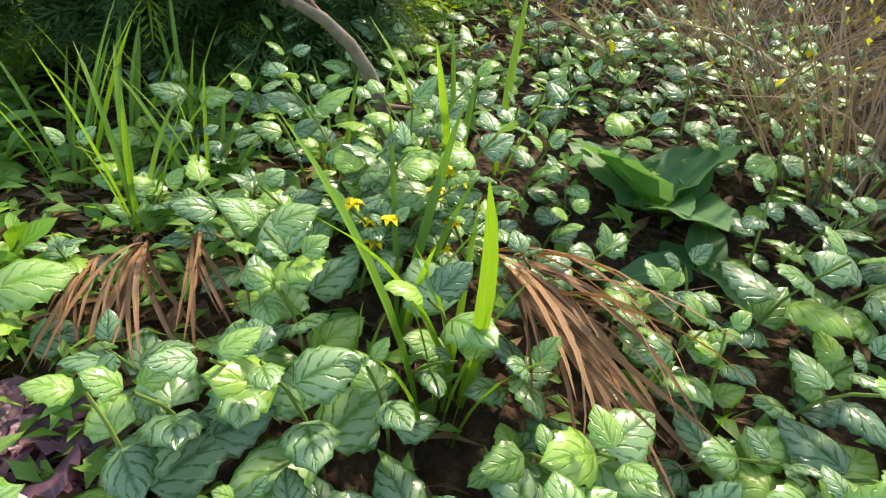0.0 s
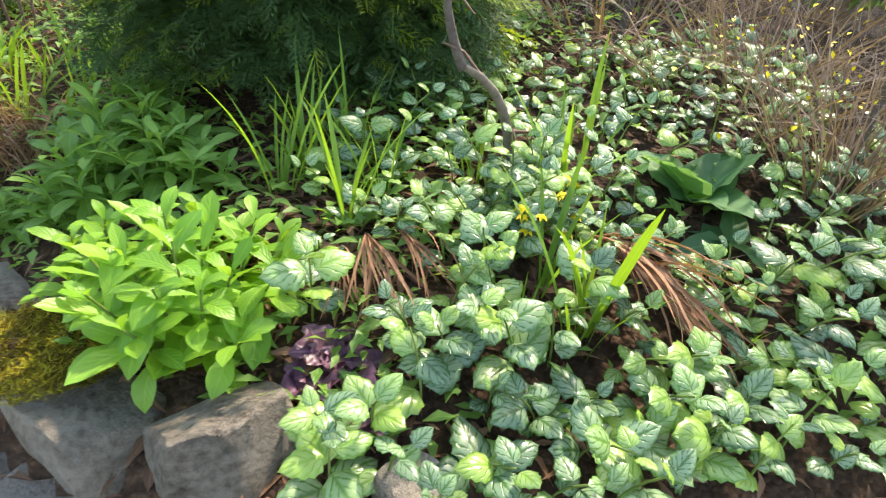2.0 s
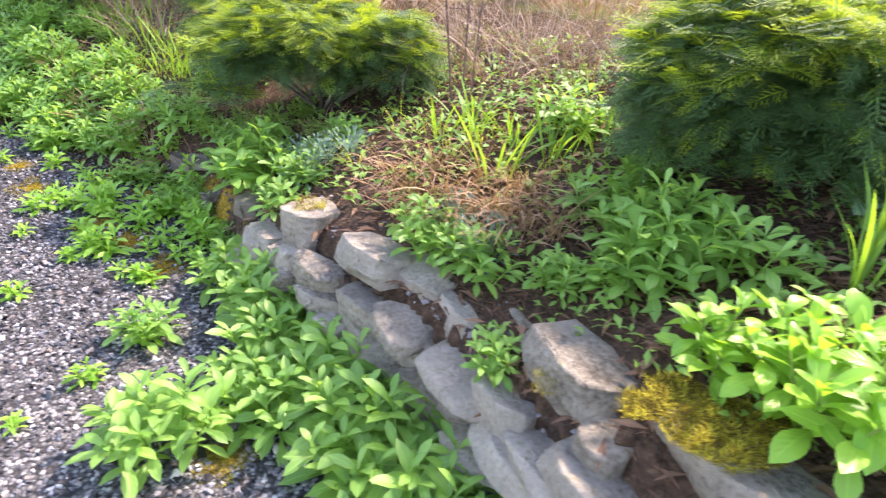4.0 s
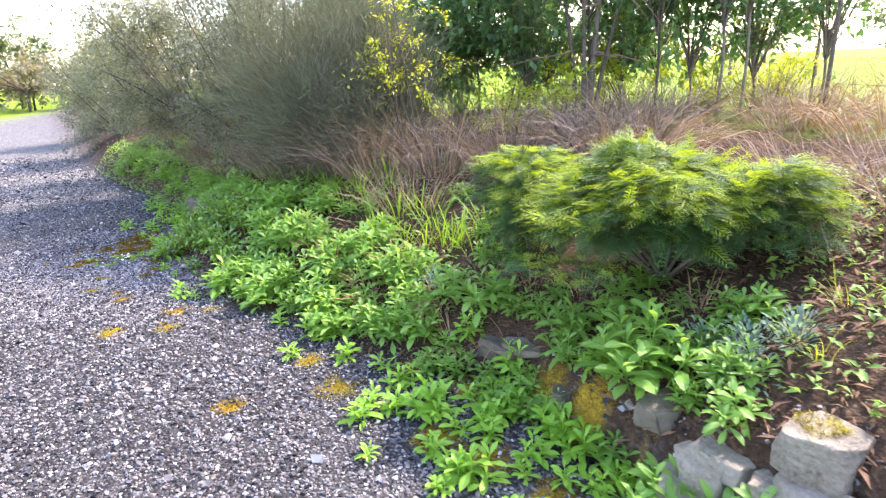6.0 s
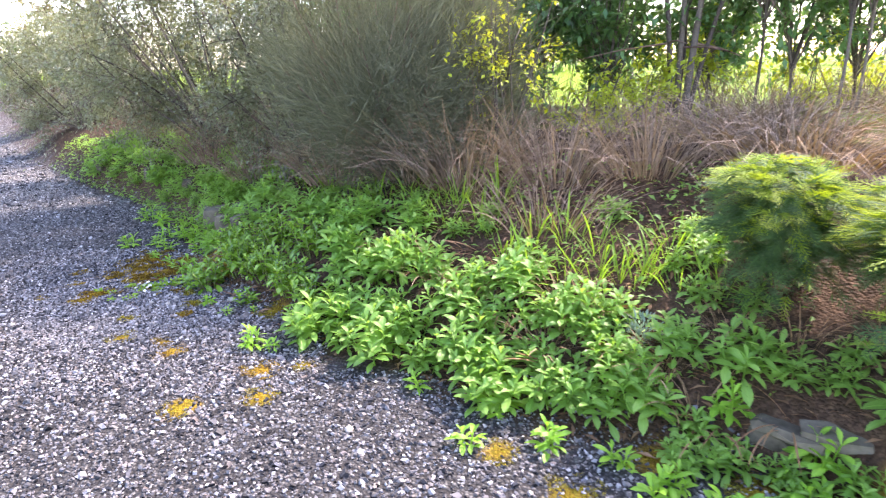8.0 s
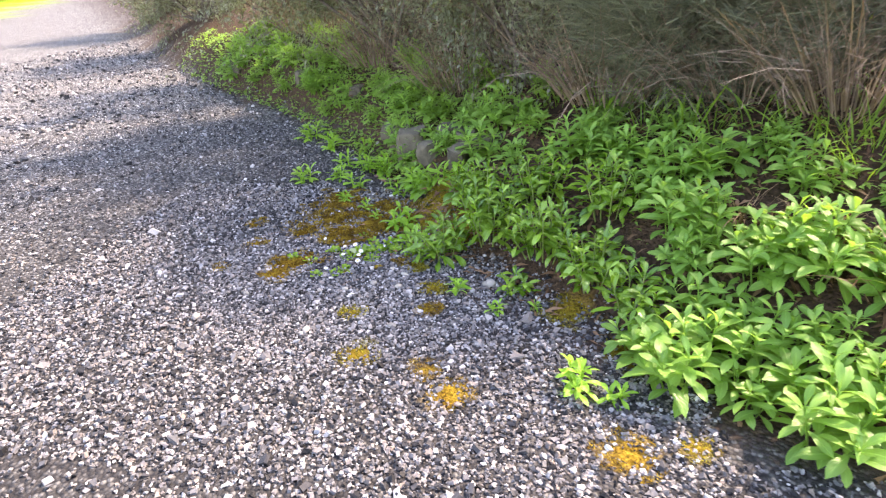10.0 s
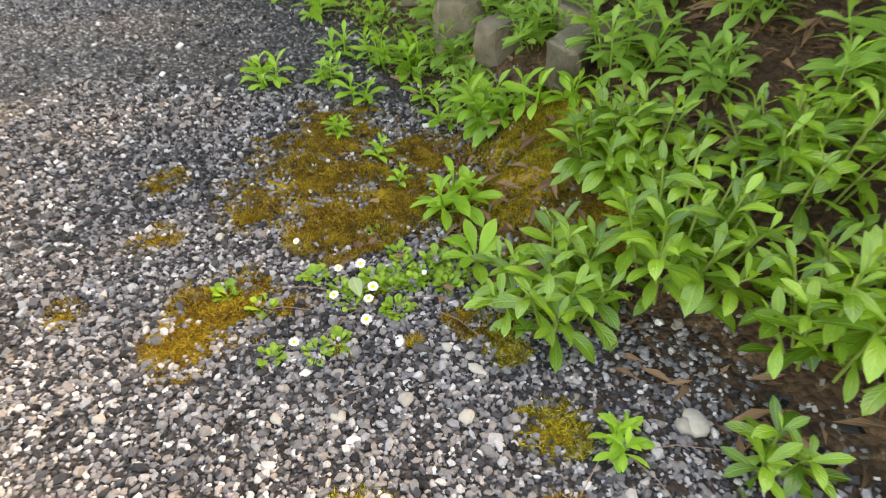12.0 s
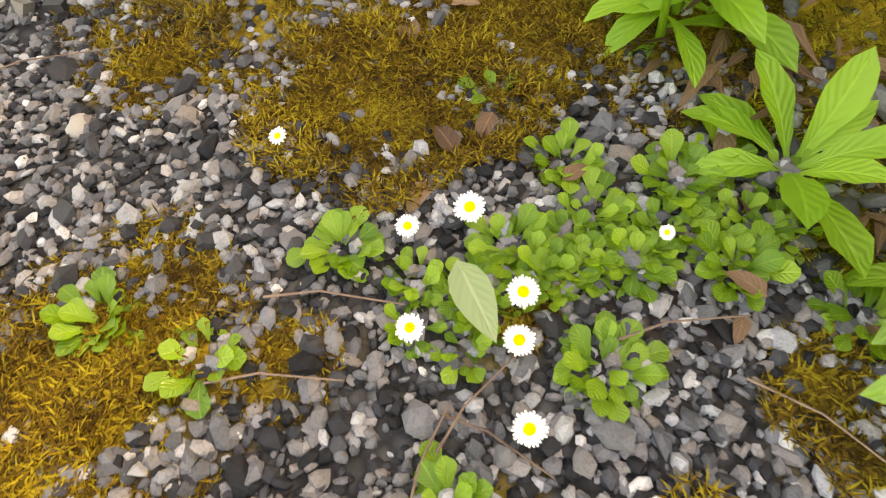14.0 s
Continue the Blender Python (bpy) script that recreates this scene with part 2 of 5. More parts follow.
gx, gy = axis_steps(-5.5, 6.0, 0.05, 900), axis_steps(0.2, 10.5, 0.05, 900)
GX, GY = np.meshgrid(gx, gy)
GZ = height(GX, GY)
nx, ny = len(gx), len(gy)
idx = np.arange(nx * ny).reshape(ny, nx)
quads = np.stack([idx[:-1, :-1], idx[:-1, 1:], idx[1:, 1:], idx[1:, :-1]], -1).reshape(-1, 4)


def ground_material():
    m, nt, bsdf = shader("ground")
    attr = lambda n: [setattr(a := nt.nodes.new("ShaderNodeAttribute"), "attribute_name", n), a.outputs["Fac"]][1]
    tc = nt.nodes.new("ShaderNodeTexCoord")
    vor = nt.nodes.new("ShaderNodeTexVoronoi")
    vor.inputs["Scale"].default_value = 58.0
    nt.links.new(tc.outputs["Object"], vor.inputs["Vector"])
    sepc = nt.nodes.new("ShaderNodeSeparateColor")
    nt.links.new(vor.outputs["Color"], sepc.inputs[0])
    stones = ramp(nt, sepc.outputs[0], [(0.0, (0.04, 0.04, 0.042)), (0.5, (0.15, 0.148, 0.15)), (0.8, (0.32, 0.315, 0.305)), (1.0, (0.70, 0.69, 0.66))])
    gap = calc(nt, "MULTIPLY", calc(nt, "SUBTRACT", vor.outputs["Distance"], 0.35), 2.2, clamp=True)
    gravel = mix(nt, gap, stones, (0.015, 0.014, 0.014))
    # shade between the loose stones, painted in as near-black ground colour
    gravel = mix(nt, calc(nt, "MULTIPLY", attr("gap_shade"), 0.75), gravel, (0.012, 0.011, 0.011))
    gravel = mix(nt, calc(nt, "MULTIPLY", grain(nt, 1.3, 4.0), 0.30), gravel, (0.10, 0.097, 0.098))
    soil = ramp(nt, grain(nt, 26.0, 8.0, 0.7), [(0.3, (0.018, 0.012, 0.008)), (0.55, (0.07, 0.042, 0.026)), (0.75, (0.19, 0.12, 0.075))])
    turf = ramp(nt, grain(nt, 3.0, 8.0, 0.75), [(0.25, (0.09, 0.17, 0.006)), (0.75, (0.21, 0.32, 0.012))])
    mossy = ramp(nt, grain(nt, 70.0, 6.0, 0.7), [(0.3, (0.12, 0.065, 0.008)), (0.7, (0.42, 0.28, 0.03))])
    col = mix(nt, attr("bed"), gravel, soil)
    col = mix(nt, attr("moss"), col, mossy)
    col = mix(nt, attr("turf"), col, turf)
    nt.links.new(col, bsdf.inputs["Base Color"])
    bsdf.inputs["Roughness"].default_value = 0.85
    bsdf.inputs["Specular IOR Level"].default_value = 0.12
    hgt = calc(nt, "ADD", calc(nt, "MULTIPLY", vor.outputs["Distance"], -1.0), calc(nt, "MULTIPLY", grain(nt, 90.0, 4.0), 0.4))
    bumped(nt, bsdf, hgt, 0.9, 0.012)
    return m


GROUND = ground_material()
ground = tagged(raw("ground", np.stack([GX, GY, GZ], -1).reshape(-1, 3), quads, GROUND), "grey gravel drive running up to brown soil and turf", "ground", kind="structure")
d_all, w_all = along(EDGE, GX, GY)
left_all, _ = along(FAR_SIDE, GX, GY)
fray = 0.10 * ripple(GX, GY, 7.0, 3.0) + 0.05 * ripple(GX, GY, 17.0, 1.0)
bed = np.clip((d_all + 0.16 + fray) / 0.22, 0, 1)
turf = np.maximum(np.clip((d_all - 3.2 + 3 * fray) / 1.2, 0, 1), np.clip((-left_all + 8 * fray) / 0.6, 0, 1))
# moss cushions on the gravel: x, y, radius, stretch
MOSSES = [(-3.25, 7.0, .26), (-2.95, 6.95, .24), (-3.3, 7.3, .22), (-2.9, 7.2, .2), (-2.6, 6.98, .22), (-2.55, 7.2, .18), (-2.35, 6.75, .16), (-3.05, 6.74, .14), (-3.25, 6.42, .13), (-3.3, 6.27, .10), (-3.6, 6.63, .07), (-2.41, 6.20, .07), (-2.40, 6.0, .07), (-1.72, 6.06, .14), (-1.45, 5.75, .12),
          (-1.53, 5.19, .11), (-1.43, 4.90, .09), (-1.82, 4.78, .09), (-2.18, 5.40, .09), (-1.30, 5.25, .06), (-3.66, 6.30, .05), (-0.44, 3.88, .08), (-2.75, 5.95, .06), (-2.62, 5.62, .09), (-2.3, 5.55, .07),
          (0.1, 4.15, .13), (0.75, 3.7, .14), (1.0, 3.55, .12), (2.05, 2.1, .10), (1.15, 1.75, .2), (1.3, 3.3, .12), (-0.2, 4.45, .09), (-3.75, 6.9, .08), (1.45, 3.75, .14), (1.25, 4.0, .12), (.85, 4.15, .12), (.5, 4.4, .12), (1.6, 3.42, .1), (-3.21, 6.51, 0.05), (-3.10, 6.44, 0.05), (-3.33, 6.39, 0.07), (-3.22, 6.37, 0.06), (-3.30, 6.31, 0.08), (-2.89, 6.52, 0.03), (-2.61, 6.64, 0.05), (-2.65, 6.49, 0.05), (-2.90, 6.33, 0.03), (-3.12, 6.82, 0.10), (-2.90, 6.86, 0.10), (-2.72, 6.90, 0.09), (-3.36, 6.78, 0.09), (-2.63, 6.44, 0.03), (-2.75, 6.38, 0.02), (-3.14, 6.73, 0.08), (-2.58, 6.44, .05), (-2.53, 6.40, .05), (-2.55, 6.50, .04)]
moss = np.zeros_like(GX)
for mx, my, mr in MOSSES:
    r = np.hypot(GX - mx, GY - my) / mr
    moss = np.maximum(moss, np.clip((0.92 - r + 2.2 * fray) / 0.35, 0, 1))
# where the shade between loose stones is painted into the ground, fading outwards
gap_shade = np.clip(1.5 - np.hypot((GX + 1.9) / 4.6, (GY - 5.4) / 4.4), 0, 1)
for name, field in (("gap_shade", gap_shade), ("bed", bed), ("moss", moss), ("turf", turf)):
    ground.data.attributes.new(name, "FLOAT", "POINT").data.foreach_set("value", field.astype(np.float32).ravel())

# ---------------------------------------------------------------- more materials
def silver_leaf_material():
    """Toothed leaf, silver between green ribs and a green margin."""
    m, nt, bsdf = shader("leaf_silver_nettle")
    uv = nt.nodes.new("ShaderNodeUVMap")
    sep = nt.nodes.new("ShaderNodeSeparateXYZ")
    nt.links.new(uv.outputs[0], sep.inputs[0])
    a = calc(nt, "ABSOLUTE", calc(nt, "SUBTRACT", sep.outputs[0], 0.5))
    ragged = calc(nt, "MULTIPLY", calc(nt, "SUBTRACT", grain(nt, 9.0, 4.0), 0.5), 0.16)
    ribs = calc(nt, "SINE", calc(nt, "SUBTRACT", calc(nt, "MULTIPLY", sep.outputs[1], 27.0), calc(nt, "MULTIPLY", a, 26.0)))
    mid = calc(nt, "SUBTRACT", 1.0, calc(nt, "MULTIPLY", calc(nt, "ADD", a, ragged), 11.0), clamp=True)
    rim = calc(nt, "MULTIPLY", calc(nt, "SUBTRACT", calc(nt, "ADD", a, calc(nt, "MULTIPLY", ragged, 2.0)), 0.34), 7.0, clamp=True)
    side = calc(nt, "MULTIPLY", calc(nt, "SUBTRACT", calc(nt, "ADD", ribs, calc(nt, "MULTIPLY", ragged, 12.0)), 0.62), 2.2, clamp=True)
    green_part = calc(nt, "MAXIMUM", calc(nt, "MAXIMUM", mid, rim), side)
    rnd = per_object(nt)
    green = ramp(nt, rnd, [(0.0, (0.03, 0.10, 0.025)), (0.4, (0.075, 0.20, 0.03)), (0.7, (0.15, 0.33, 0.04)), (1.0, (0.26, 0.46, 0.05))])
    silver = ramp(nt, rnd, [(0.0, (0.13, 0.24, 0.13)), (0.35, (0.30, 0.45, 0.235)), (0.7, (0.31, 0.48, 0.16)), (1.0, (0.34, 0.52, 0.10))])
    col = mix(nt, green_part, silver, green)
    nt.links.new(col, bsdf.inputs["Base Color"])
    bsdf.inputs["Roughness"].default_value = 0.26
    bsdf.inputs["Specular IOR Level"].default_value = 0.8
    bumped(nt, bsdf, calc(nt, "SUBTRACT", 0.0, calc(nt, "MAXIMUM", side, mid)), 0.55, 0.002)
    tr = nt.nodes.new("ShaderNodeBsdfTranslucent")
    nt.links.new(col, tr.inputs[0])
    ms = nt.nodes.new("ShaderNodeMixShader")
    ms.inputs[0].default_value = 0.22
    nt.links.new(bsdf.outputs[0], ms.inputs[1])
    nt.links.new(tr.outputs[0], ms.inputs[2])
    nt.links.new(ms.outputs[0], nt.nodes["Material Output"].inputs["Surface"])
    return m


def stone_material():
    m, nt, bsdf = shader("wall_stone")
    big, fine = grain(nt, 7.0, 6.0, 0.65), grain(nt, 60.0, 6.0, 0.72)
    tc = nt.nodes.new("ShaderNodeTexCoord")
    beds = nt.nodes.new("ShaderNodeTexWave")
    beds.bands_direction = "Z"
    for key, v in (("Scale", 9.0), ("Distortion", 7.0), ("Detail", 4.0), ("Detail Scale", 1.6)):
        beds.inputs[key].default_value = v
    nt.links.new(tc.outputs["Object"], beds.inputs["Vector"])
    strata = beds.outputs["Fac"]
    tone = calc(nt, "ADD", calc(nt, "MULTIPLY", per_object(nt), 0.32), calc(nt, "ADD", calc(nt, "MULTIPLY", calc(nt, "ADD", calc(nt, "MULTIPLY", big, 1.0), calc(nt, "MULTIPLY", fine, 0.75)), 0.9), calc(nt, "MULTIPLY", strata, 0.06)))
    tone = calc(nt, "SUBTRACT", tone, 0.45)
    col = ramp(nt, tone, [(0.2, (0.11, 0.088, 0.06)), (0.5, (0.40, 0.345, 0.265)), (0.85, (0.60, 0.54, 0.44))])
    col = mix(nt, calc(nt, "MULTIPLY", calc(nt, "SUBTRACT", grain(nt, 11.0, 5.0, 0.7), 0.60), 6.0, clamp=True), col, (0.25, 0.21, 0.07))
    col = mix(nt, calc(nt, "MULTIPLY", calc(nt, "SUBTRACT", grain(nt, 24.0, 5.0, 0.7), 0.64), 8.0, clamp=True), col, (0.07, 0.06, 0.05))
    nt.links.new(col, bsdf.inputs["Base Color"])
    bsdf.inputs["Roughness"].default_value = 0.9
    bumped(nt, bsdf, calc(nt, "ADD", calc(nt, "ADD", calc(nt, "MULTIPLY", big, 1.4), calc(nt, "MULTIPLY", fine, 1.3)), calc(nt, "MULTIPLY", strata, 0.16)), 1.0, 0.03)
    return m


def pebble_material():
    m, nt, bsdf = shader("pebble")
    rnd = calc(nt, "FRACT", calc(nt, "ADD", island(nt), per_object(nt)))
    col = ramp(nt, rnd, [(0.0, (0.007, 0.007, 0.008)), (0.25, (0.045, 0.045, 0.05)), (0.5, (0.17, 0.17, 0.18)), (0.66, (0.24, 0.21, 0.195)), (0.74, (0.16, 0.16, 0.175)), (0.86, (0.45, 0.45, 0.46)), (0.94, (0.22, 0.175, 0.15)), (1.0, (0.72, 0.71, 0.70))])
    mottle = calc(nt, "MULTIPLY", calc(nt, "SUBTRACT", grain(nt, 420.0, 3.0), 0.52), 5.0, clamp=True)
    col = mix(nt, calc(nt, "MULTIPLY", mottle, 0.45), col, (0.02, 0.02, 0.022))
    col = mix(nt, calc(nt, "MULTIPLY", grain(nt, 160.0, 4.0), 0.30), col, (0.03, 0.03, 0.032))
    nt.links.new(col, bsdf.inputs["Base Color"])
    bsdf.inputs["Roughness"].default_value = 0.5
    bsdf.inputs["Specular IOR Level"].default_value = 0.14
    bumped(nt, bsdf, grain(nt, 240.0, 3.0), 0.35, 0.002)
    return m


STONE = stone_material()
ROCK_DARK = plain_material("dark_mossy_rock", (0.045, 0.04, 0.028), (0.20, 0.175, 0.13), 14, 0.92, 0.9, 0.02, 0.3)
PEBBLE = pebble_material()
LAMIUM = silver_leaf_material()
JUNIPER_DARK = leaf_material("juniper_dark", (0.03, 0.08, 0.026), (0.085, 0.185, 0.045), rough=0.6, through_light=0.2, vein=0.0)
JUNIPER_GOLD = leaf_material("juniper_golden", (0.13, 0.24, 0.02), (0.30, 0.42, 0.03), tip=(0.46, 0.52, 0.07), rough=0.6, through_light=0.38, vein=0.0)
BROOM = leaf_material("broom_twig", (0.065, 0.072, 0.045), (0.22, 0.235, 0.145), rough=0.7, through_light=0.15, vein=0.0)
DRY_TWIG = leaf_material("dry_twig", (0.11, 0.072, 0.05), (0.42, 0.31, 0.23), rough=0.85, through_light=0.1, vein=0.0)
GREY_LEAF = leaf_material("grey_leaf", (0.055, 0.07, 0.042), (0.27, 0.30, 0.215), rough=0.5, through_light=0.25)
LAUREL = leaf_material("laurel_leaf", (0.05, 0.13, 0.05), (0.14, 0.28, 0.09), rough=0.32, through_light=0.3)
YELLOW_LEAF = leaf_material("yellow_green_leaf", (0.24, 0.34, 0.02), (0.50, 0.56, 0.05), through_light=0.4)
BLUE_LEAF = leaf_material("blue_grey_leaf", (0.09, 0.17, 0.14), (0.20, 0.32, 0.27), rough=0.6)
MATT_LEAF = leaf_material("matt_broad_leaf", (0.09, 0.22, 0.085), (0.15, 0.33, 0.12), rough=0.55, vein=0.4)
PURPLE_LEAF = leaf_material("purple_leaf", (0.10, 0.035, 0.07), (0.30, 0.16, 0.23), rough=0.4, through_light=0.15, vein=0.3)
DEAD_LEAF = leaf_material("dead_leaf", (0.085, 0.04, 0.02), (0.30, 0.17, 0.095), rough=0.75, through_light=0.1, vein=0.3)
DAISY_LEAF = leaf_material("daisy_leaf", (0.075, 0.20, 0.018), (0.30, 0.48, 0.06), rough=0.27)
PALE_LEAF = leaf_material("pale_fallen_leaf", (0.30, 0.40, 0.20), (0.46, 0.55, 0.32), rough=0.5)
PETAL = plain_material("white_petal", (0.74, 0.74, 0.72), (0.84, 0.84, 0.82), 60, 0.6, 0.0)
YOLK = plain_material("yellow_disc", (0.72, 0.48, 0.01), (0.85, 0.62, 0.02), 400, 0.8, 0.8, 0.002)


def moss_material(name, deep, mid_tone, bright):
    """Tiny strands; tufts run from brown to gold in patches."""
    m, nt, bsdf = shader(name)
    fac = calc(nt, "ADD", calc(nt, "MULTIPLY", grain(nt, 17.0, 4.0, 0.6), 0.95), calc(nt, "MULTIPLY", calc(nt, "SUBTRACT", island(nt), 0.5), 0.55))
    col = ramp(nt, fac, [(0.22, deep), (0.5, mid_tone), (0.74, bright)])
    nt.links.new(col, bsdf.inputs["Base Color"])
    bsdf.inputs["Roughness"].default_value = 0.9
    bsdf.inputs["Specular IOR Level"].default_value = 0.1
    tr = nt.nodes.new("ShaderNodeBsdfTranslucent")
    nt.links.new(col, tr.inputs[0])
    ms = nt.nodes.new("ShaderNodeMixShader")
    ms.inputs[0].default_value = 0.3
    nt.links.new(bsdf.outputs[0], ms.inputs[1])
    nt.links.new(tr.outputs[0], ms.inputs[2])
    nt.links.new(ms.outputs[0], nt.nodes["Material Output"].inputs["Surface"])
    return m


MOSS_STRAND = moss_material("moss_strand", (0.06, 0.032, 0.009), (0.205, 0.118, 0.016), (0.42, 0.31, 0.035))
MOSS_YELLOW = moss_material("moss_strand_yellow", (0.06, 0.042, 0.008), (0.21, 0.165, 0.016), (0.46, 0.41, 0.04))
TREE_FAR = leaf_material("far_foliage", (0.05, 0.085, 0.04), (0.15, 0.20, 0.09), rough=0.6)
TREE_PALE = leaf_material("far_foliage_pale", (0.13, 0.115, 0.085), (0.27, 0.25, 0.19), rough=0.7)
POST = plain_material("weathered_post", (0.14, 0.12, 0.10), (0.30, 0.27, 0.23), 30, 0.9, 0.5)
WIRE = plain_material("fence_wire", (0.25, 0.25, 0.25), (0.4, 0.4, 0.4), 50, 0.5, 0.0)


def turn_from(v):
    return Matrix([list(r) for r in v]).to_4x4()


def seat_on_ground(x, y, sink=0.0, turn=0.0, tilt=0.0):
    return pose(x, y, ground_at(x, y) - sink, tilt, 0, turn)


# ---------------------------------------------------------------- dry stone wall
def stone_mesh(size, seed):
    """A split slab: an uneven many-sided outline, flat beds above and below, broken faces and chipped arrises."""
    r = random.Random(seed)
    bm = bmesh.new()
    sides = r.randint(6, 8)
    turn = r.uniform(0, 6.28)
    lean = (r.uniform(-.16, .16), r.uniform(-.16, .16))
    for layer, (z, shrink) in enumerate(((-.5, .94), (-.1, 1.0), (.5, .93))):
        for k in range(sides):
            a = turn + (k + r.uniform(-.28, .28)) * 6.283 / sides
            c, sn = math.cos(a), math.sin(a)
            m = (abs(c) ** 7 + abs(sn) ** 7) ** (-1 / 7) * .5
            k2 = shrink * r.uniform(.86, 1.04)
            bm.verts.new((c * m * k2, sn * m * k2, z + r.uniform(-.05, .05) + (lean[0] * c + lean[1] * sn) * .5 * (z > .3)))
    hull = bmesh.ops.convex_hull(bm, input=bm.verts[:])
    bmesh.ops.delete(bm, geom=list({g for g in hull["geom_interior"] + hull["geom_unused"] if isinstance(g, bmesh.types.BMVert)}), context="VERTS")
    bmesh.ops.dissolve_limit(bm, angle_limit=radians(11), verts=bm.verts[:], edges=bm.edges[:])
    for v in bm.verts:
        v.co = Vector((v.co.x * size[0], v.co.y * size[1], v.co.z * size[2]))
    bmesh.ops.bevel(bm, geom=bm.edges[:], offset=min(size) * .035, segments=1, affect="EDGES", clamp_overlap=True)
    bmesh.ops.triangulate(bm, faces=bm.faces[:])
    for reach in (.5, .3, .2):
        long = [e for e in bm.edges if e.calc_length() > max(size) * reach]
        if long:
            bmesh.ops.subdivide_edges(bm, edges=long, cuts=1)
            bmesh.ops.triangulate(bm, faces=bm.faces[:])
    off = Vector((r.uniform(0, 50), r.uniform(0, 50), r.uniform(0, 50)))
    big = min(size)
    for v in bm.verts:
        v.co += noise.noise_vector(v.co * (2.2 / big) + off) * big * .06 + noise.noise_vector(v.co * (6 / big) + off) * big * .045
    return bm


wall = base("stone_wall", pose(2.5, 2.4, 0), "low dry stone retaining wall of rough grey-brown slabs", "wall", kind="structure")
wall_in = wall.matrix_world.inverted()


def wall_stone(x, y, z, sx, sy, sz, yaw, tilt=0.0, seed=0):
    ob = part("stone", stone_mesh((sx, sy, sz), seed), STONE if y < 4 else ROCK_DARK, wall)
    for p in ob.data.polygons:
        p.use_smooth = True
    ob.data.set_sharp_from_angle(angle=radians(21))
    ob.matrix_parent_inverse = Matrix()
    ob.matrix_local = wall_in @ pose(x, y, z, tilt, random.uniform(-4, 4), yaw)
    return ob


def edge_yaw(w):
    a, b = at_edge(w - 0.01), at_edge(w + 0.01)
    return math.degrees(math.atan2(b[1] - a[1], b[0] - a[0]))


# courses of the wall along its foot
random.seed(4)
seed_no = 0
foot_len = np.concatenate([[0], np.cumsum(np.hypot(*np.diff(EDGE[:, :2], axis=0).T))])
start, end = float(np.interp(1.2, np.arange(len(EDGE)), foot_len)), float(np.interp(11.2, np.arange(len(EDGE)), foot_len))
z = 0.0
for course in range(9):
    tall = [0.10, 0.07, 0.09, 0.06, 0.085, 0.06, 0.08, 0.06, 0.08][course]
    s = start + random.uniform(0, 0.15)
    while s < end:
        long = random.uniform(0.15, 0.40)
        wv = float(np.interp(s + long / 2, foot_len, np.arange(len(EDGE))))
        top = float(np.interp(wv, np.arange(len(EDGE)), EDGE[:, 2]))
        if z + tall * 0.6 < top - 0.05:
            px, py = at_edge(wv, 0.03 + random.uniform(-0.03, 0.025))
            seed_no += 1
            wall_stone(px, py, z + tall * 0.5 + random.uniform(-0.01, 0.01), long * random.uniform(0.9, 1.1), random.uniform(0.16, 0.30), tall * random.uniform(1.05, 1.35), edge_yaw(wv) + random.uniform(-14, 14), random.uniform(-9, 9), seed_no)
        s += long
    z += tall
# cap stones
CAPS_NEAR = [(3.74, 1.36, .70, .27, .20, .22, 20, -18), (3.46, 1.58, .68, .44, .30, .10, 128, 8), (3.90, 1.10, .70, .22, .18, .14, -20, 5), (4.05, 1.19, .72, .14, .12, .12, 40, 0),
             (3.19, 1.72, .46, .15, .16, .32, 120, 0), (3.16, 1.94, .63, .40, .25, .13, 118, 6), (3.10, 2.25, .585, .25, .14, .055, 20, 3), (2.98, 1.98, .44, .26, .2, .16, 125, 0)]
CAPS_FAR = [(2.50, 2.68, .52, .36, .25, .12, 130, 10), (2.71, 2.53, .51, .30, .18, .13, 128, -14), (2.86, 2.34, .50, .24, .2, .13, 120, 4), (2.15, 3.04, .46, .26, .24, .17, 132, 5),
            (2.10, 2.98, .27, .24, .22, .22, 132, 0), (1.80, 3.62, .22, .36, .25, .11, 145, -6), (1.04, 4.36, .17, .32, .16, .05, 140, 6), (1.16, 4.28, .21, .28, .16, .045, 142, -5), (1.0, 4.42, .11, .26, .16, .09, 150, 0)]
for k, c in enumerate(CAPS_NEAR + CAPS_FAR):
    wall_stone(*c, seed=200 + k)
# rocks that edge the bed further on
for k, (x, y, sx, sy, sz, yaw) in enumerate([(-2.92, 7.95, .3, .22, .4, 20), (-2.45, 7.42, .26, .2, .26, 60), (-2.7, 7.75, .34, .2, .22, 40), (-2.28, 7.42, .3, .2, .2, 10), (-2.6, 7.95, .34, .24, .14, 70), (-3.05, 8.2, .3, .2, .24, 50), (-2.45, 7.7, .3, .2, .14, 100), (-3.2, 8.4, .26, .2, .16, 80), 
                                             (-4.6, 9.95, .3, .22, .2, 45), (-6.0, 11.1, .32, .22, .2, 60), (-3.75, 9.2, .22, .18, .14, 70), (1.36, 3.92, .2, .14, .10, 60), (1.75, 3.52, .3, .22, .13, 30)]):
    rock = base("rock", seat_on_ground(x, y, 0, yaw), "rough grey-brown rock half sunk in the bed", "rock", "rocks edging the bed")
    ob = part("stone_body", stone_mesh((sx * .8, sy * .8, sz * .75), 300 + k), ROCK_DARK, rock)
    ob.location.z = sz * 0.04
    ob.data.set_sharp_from_angle(angle=radians(21))


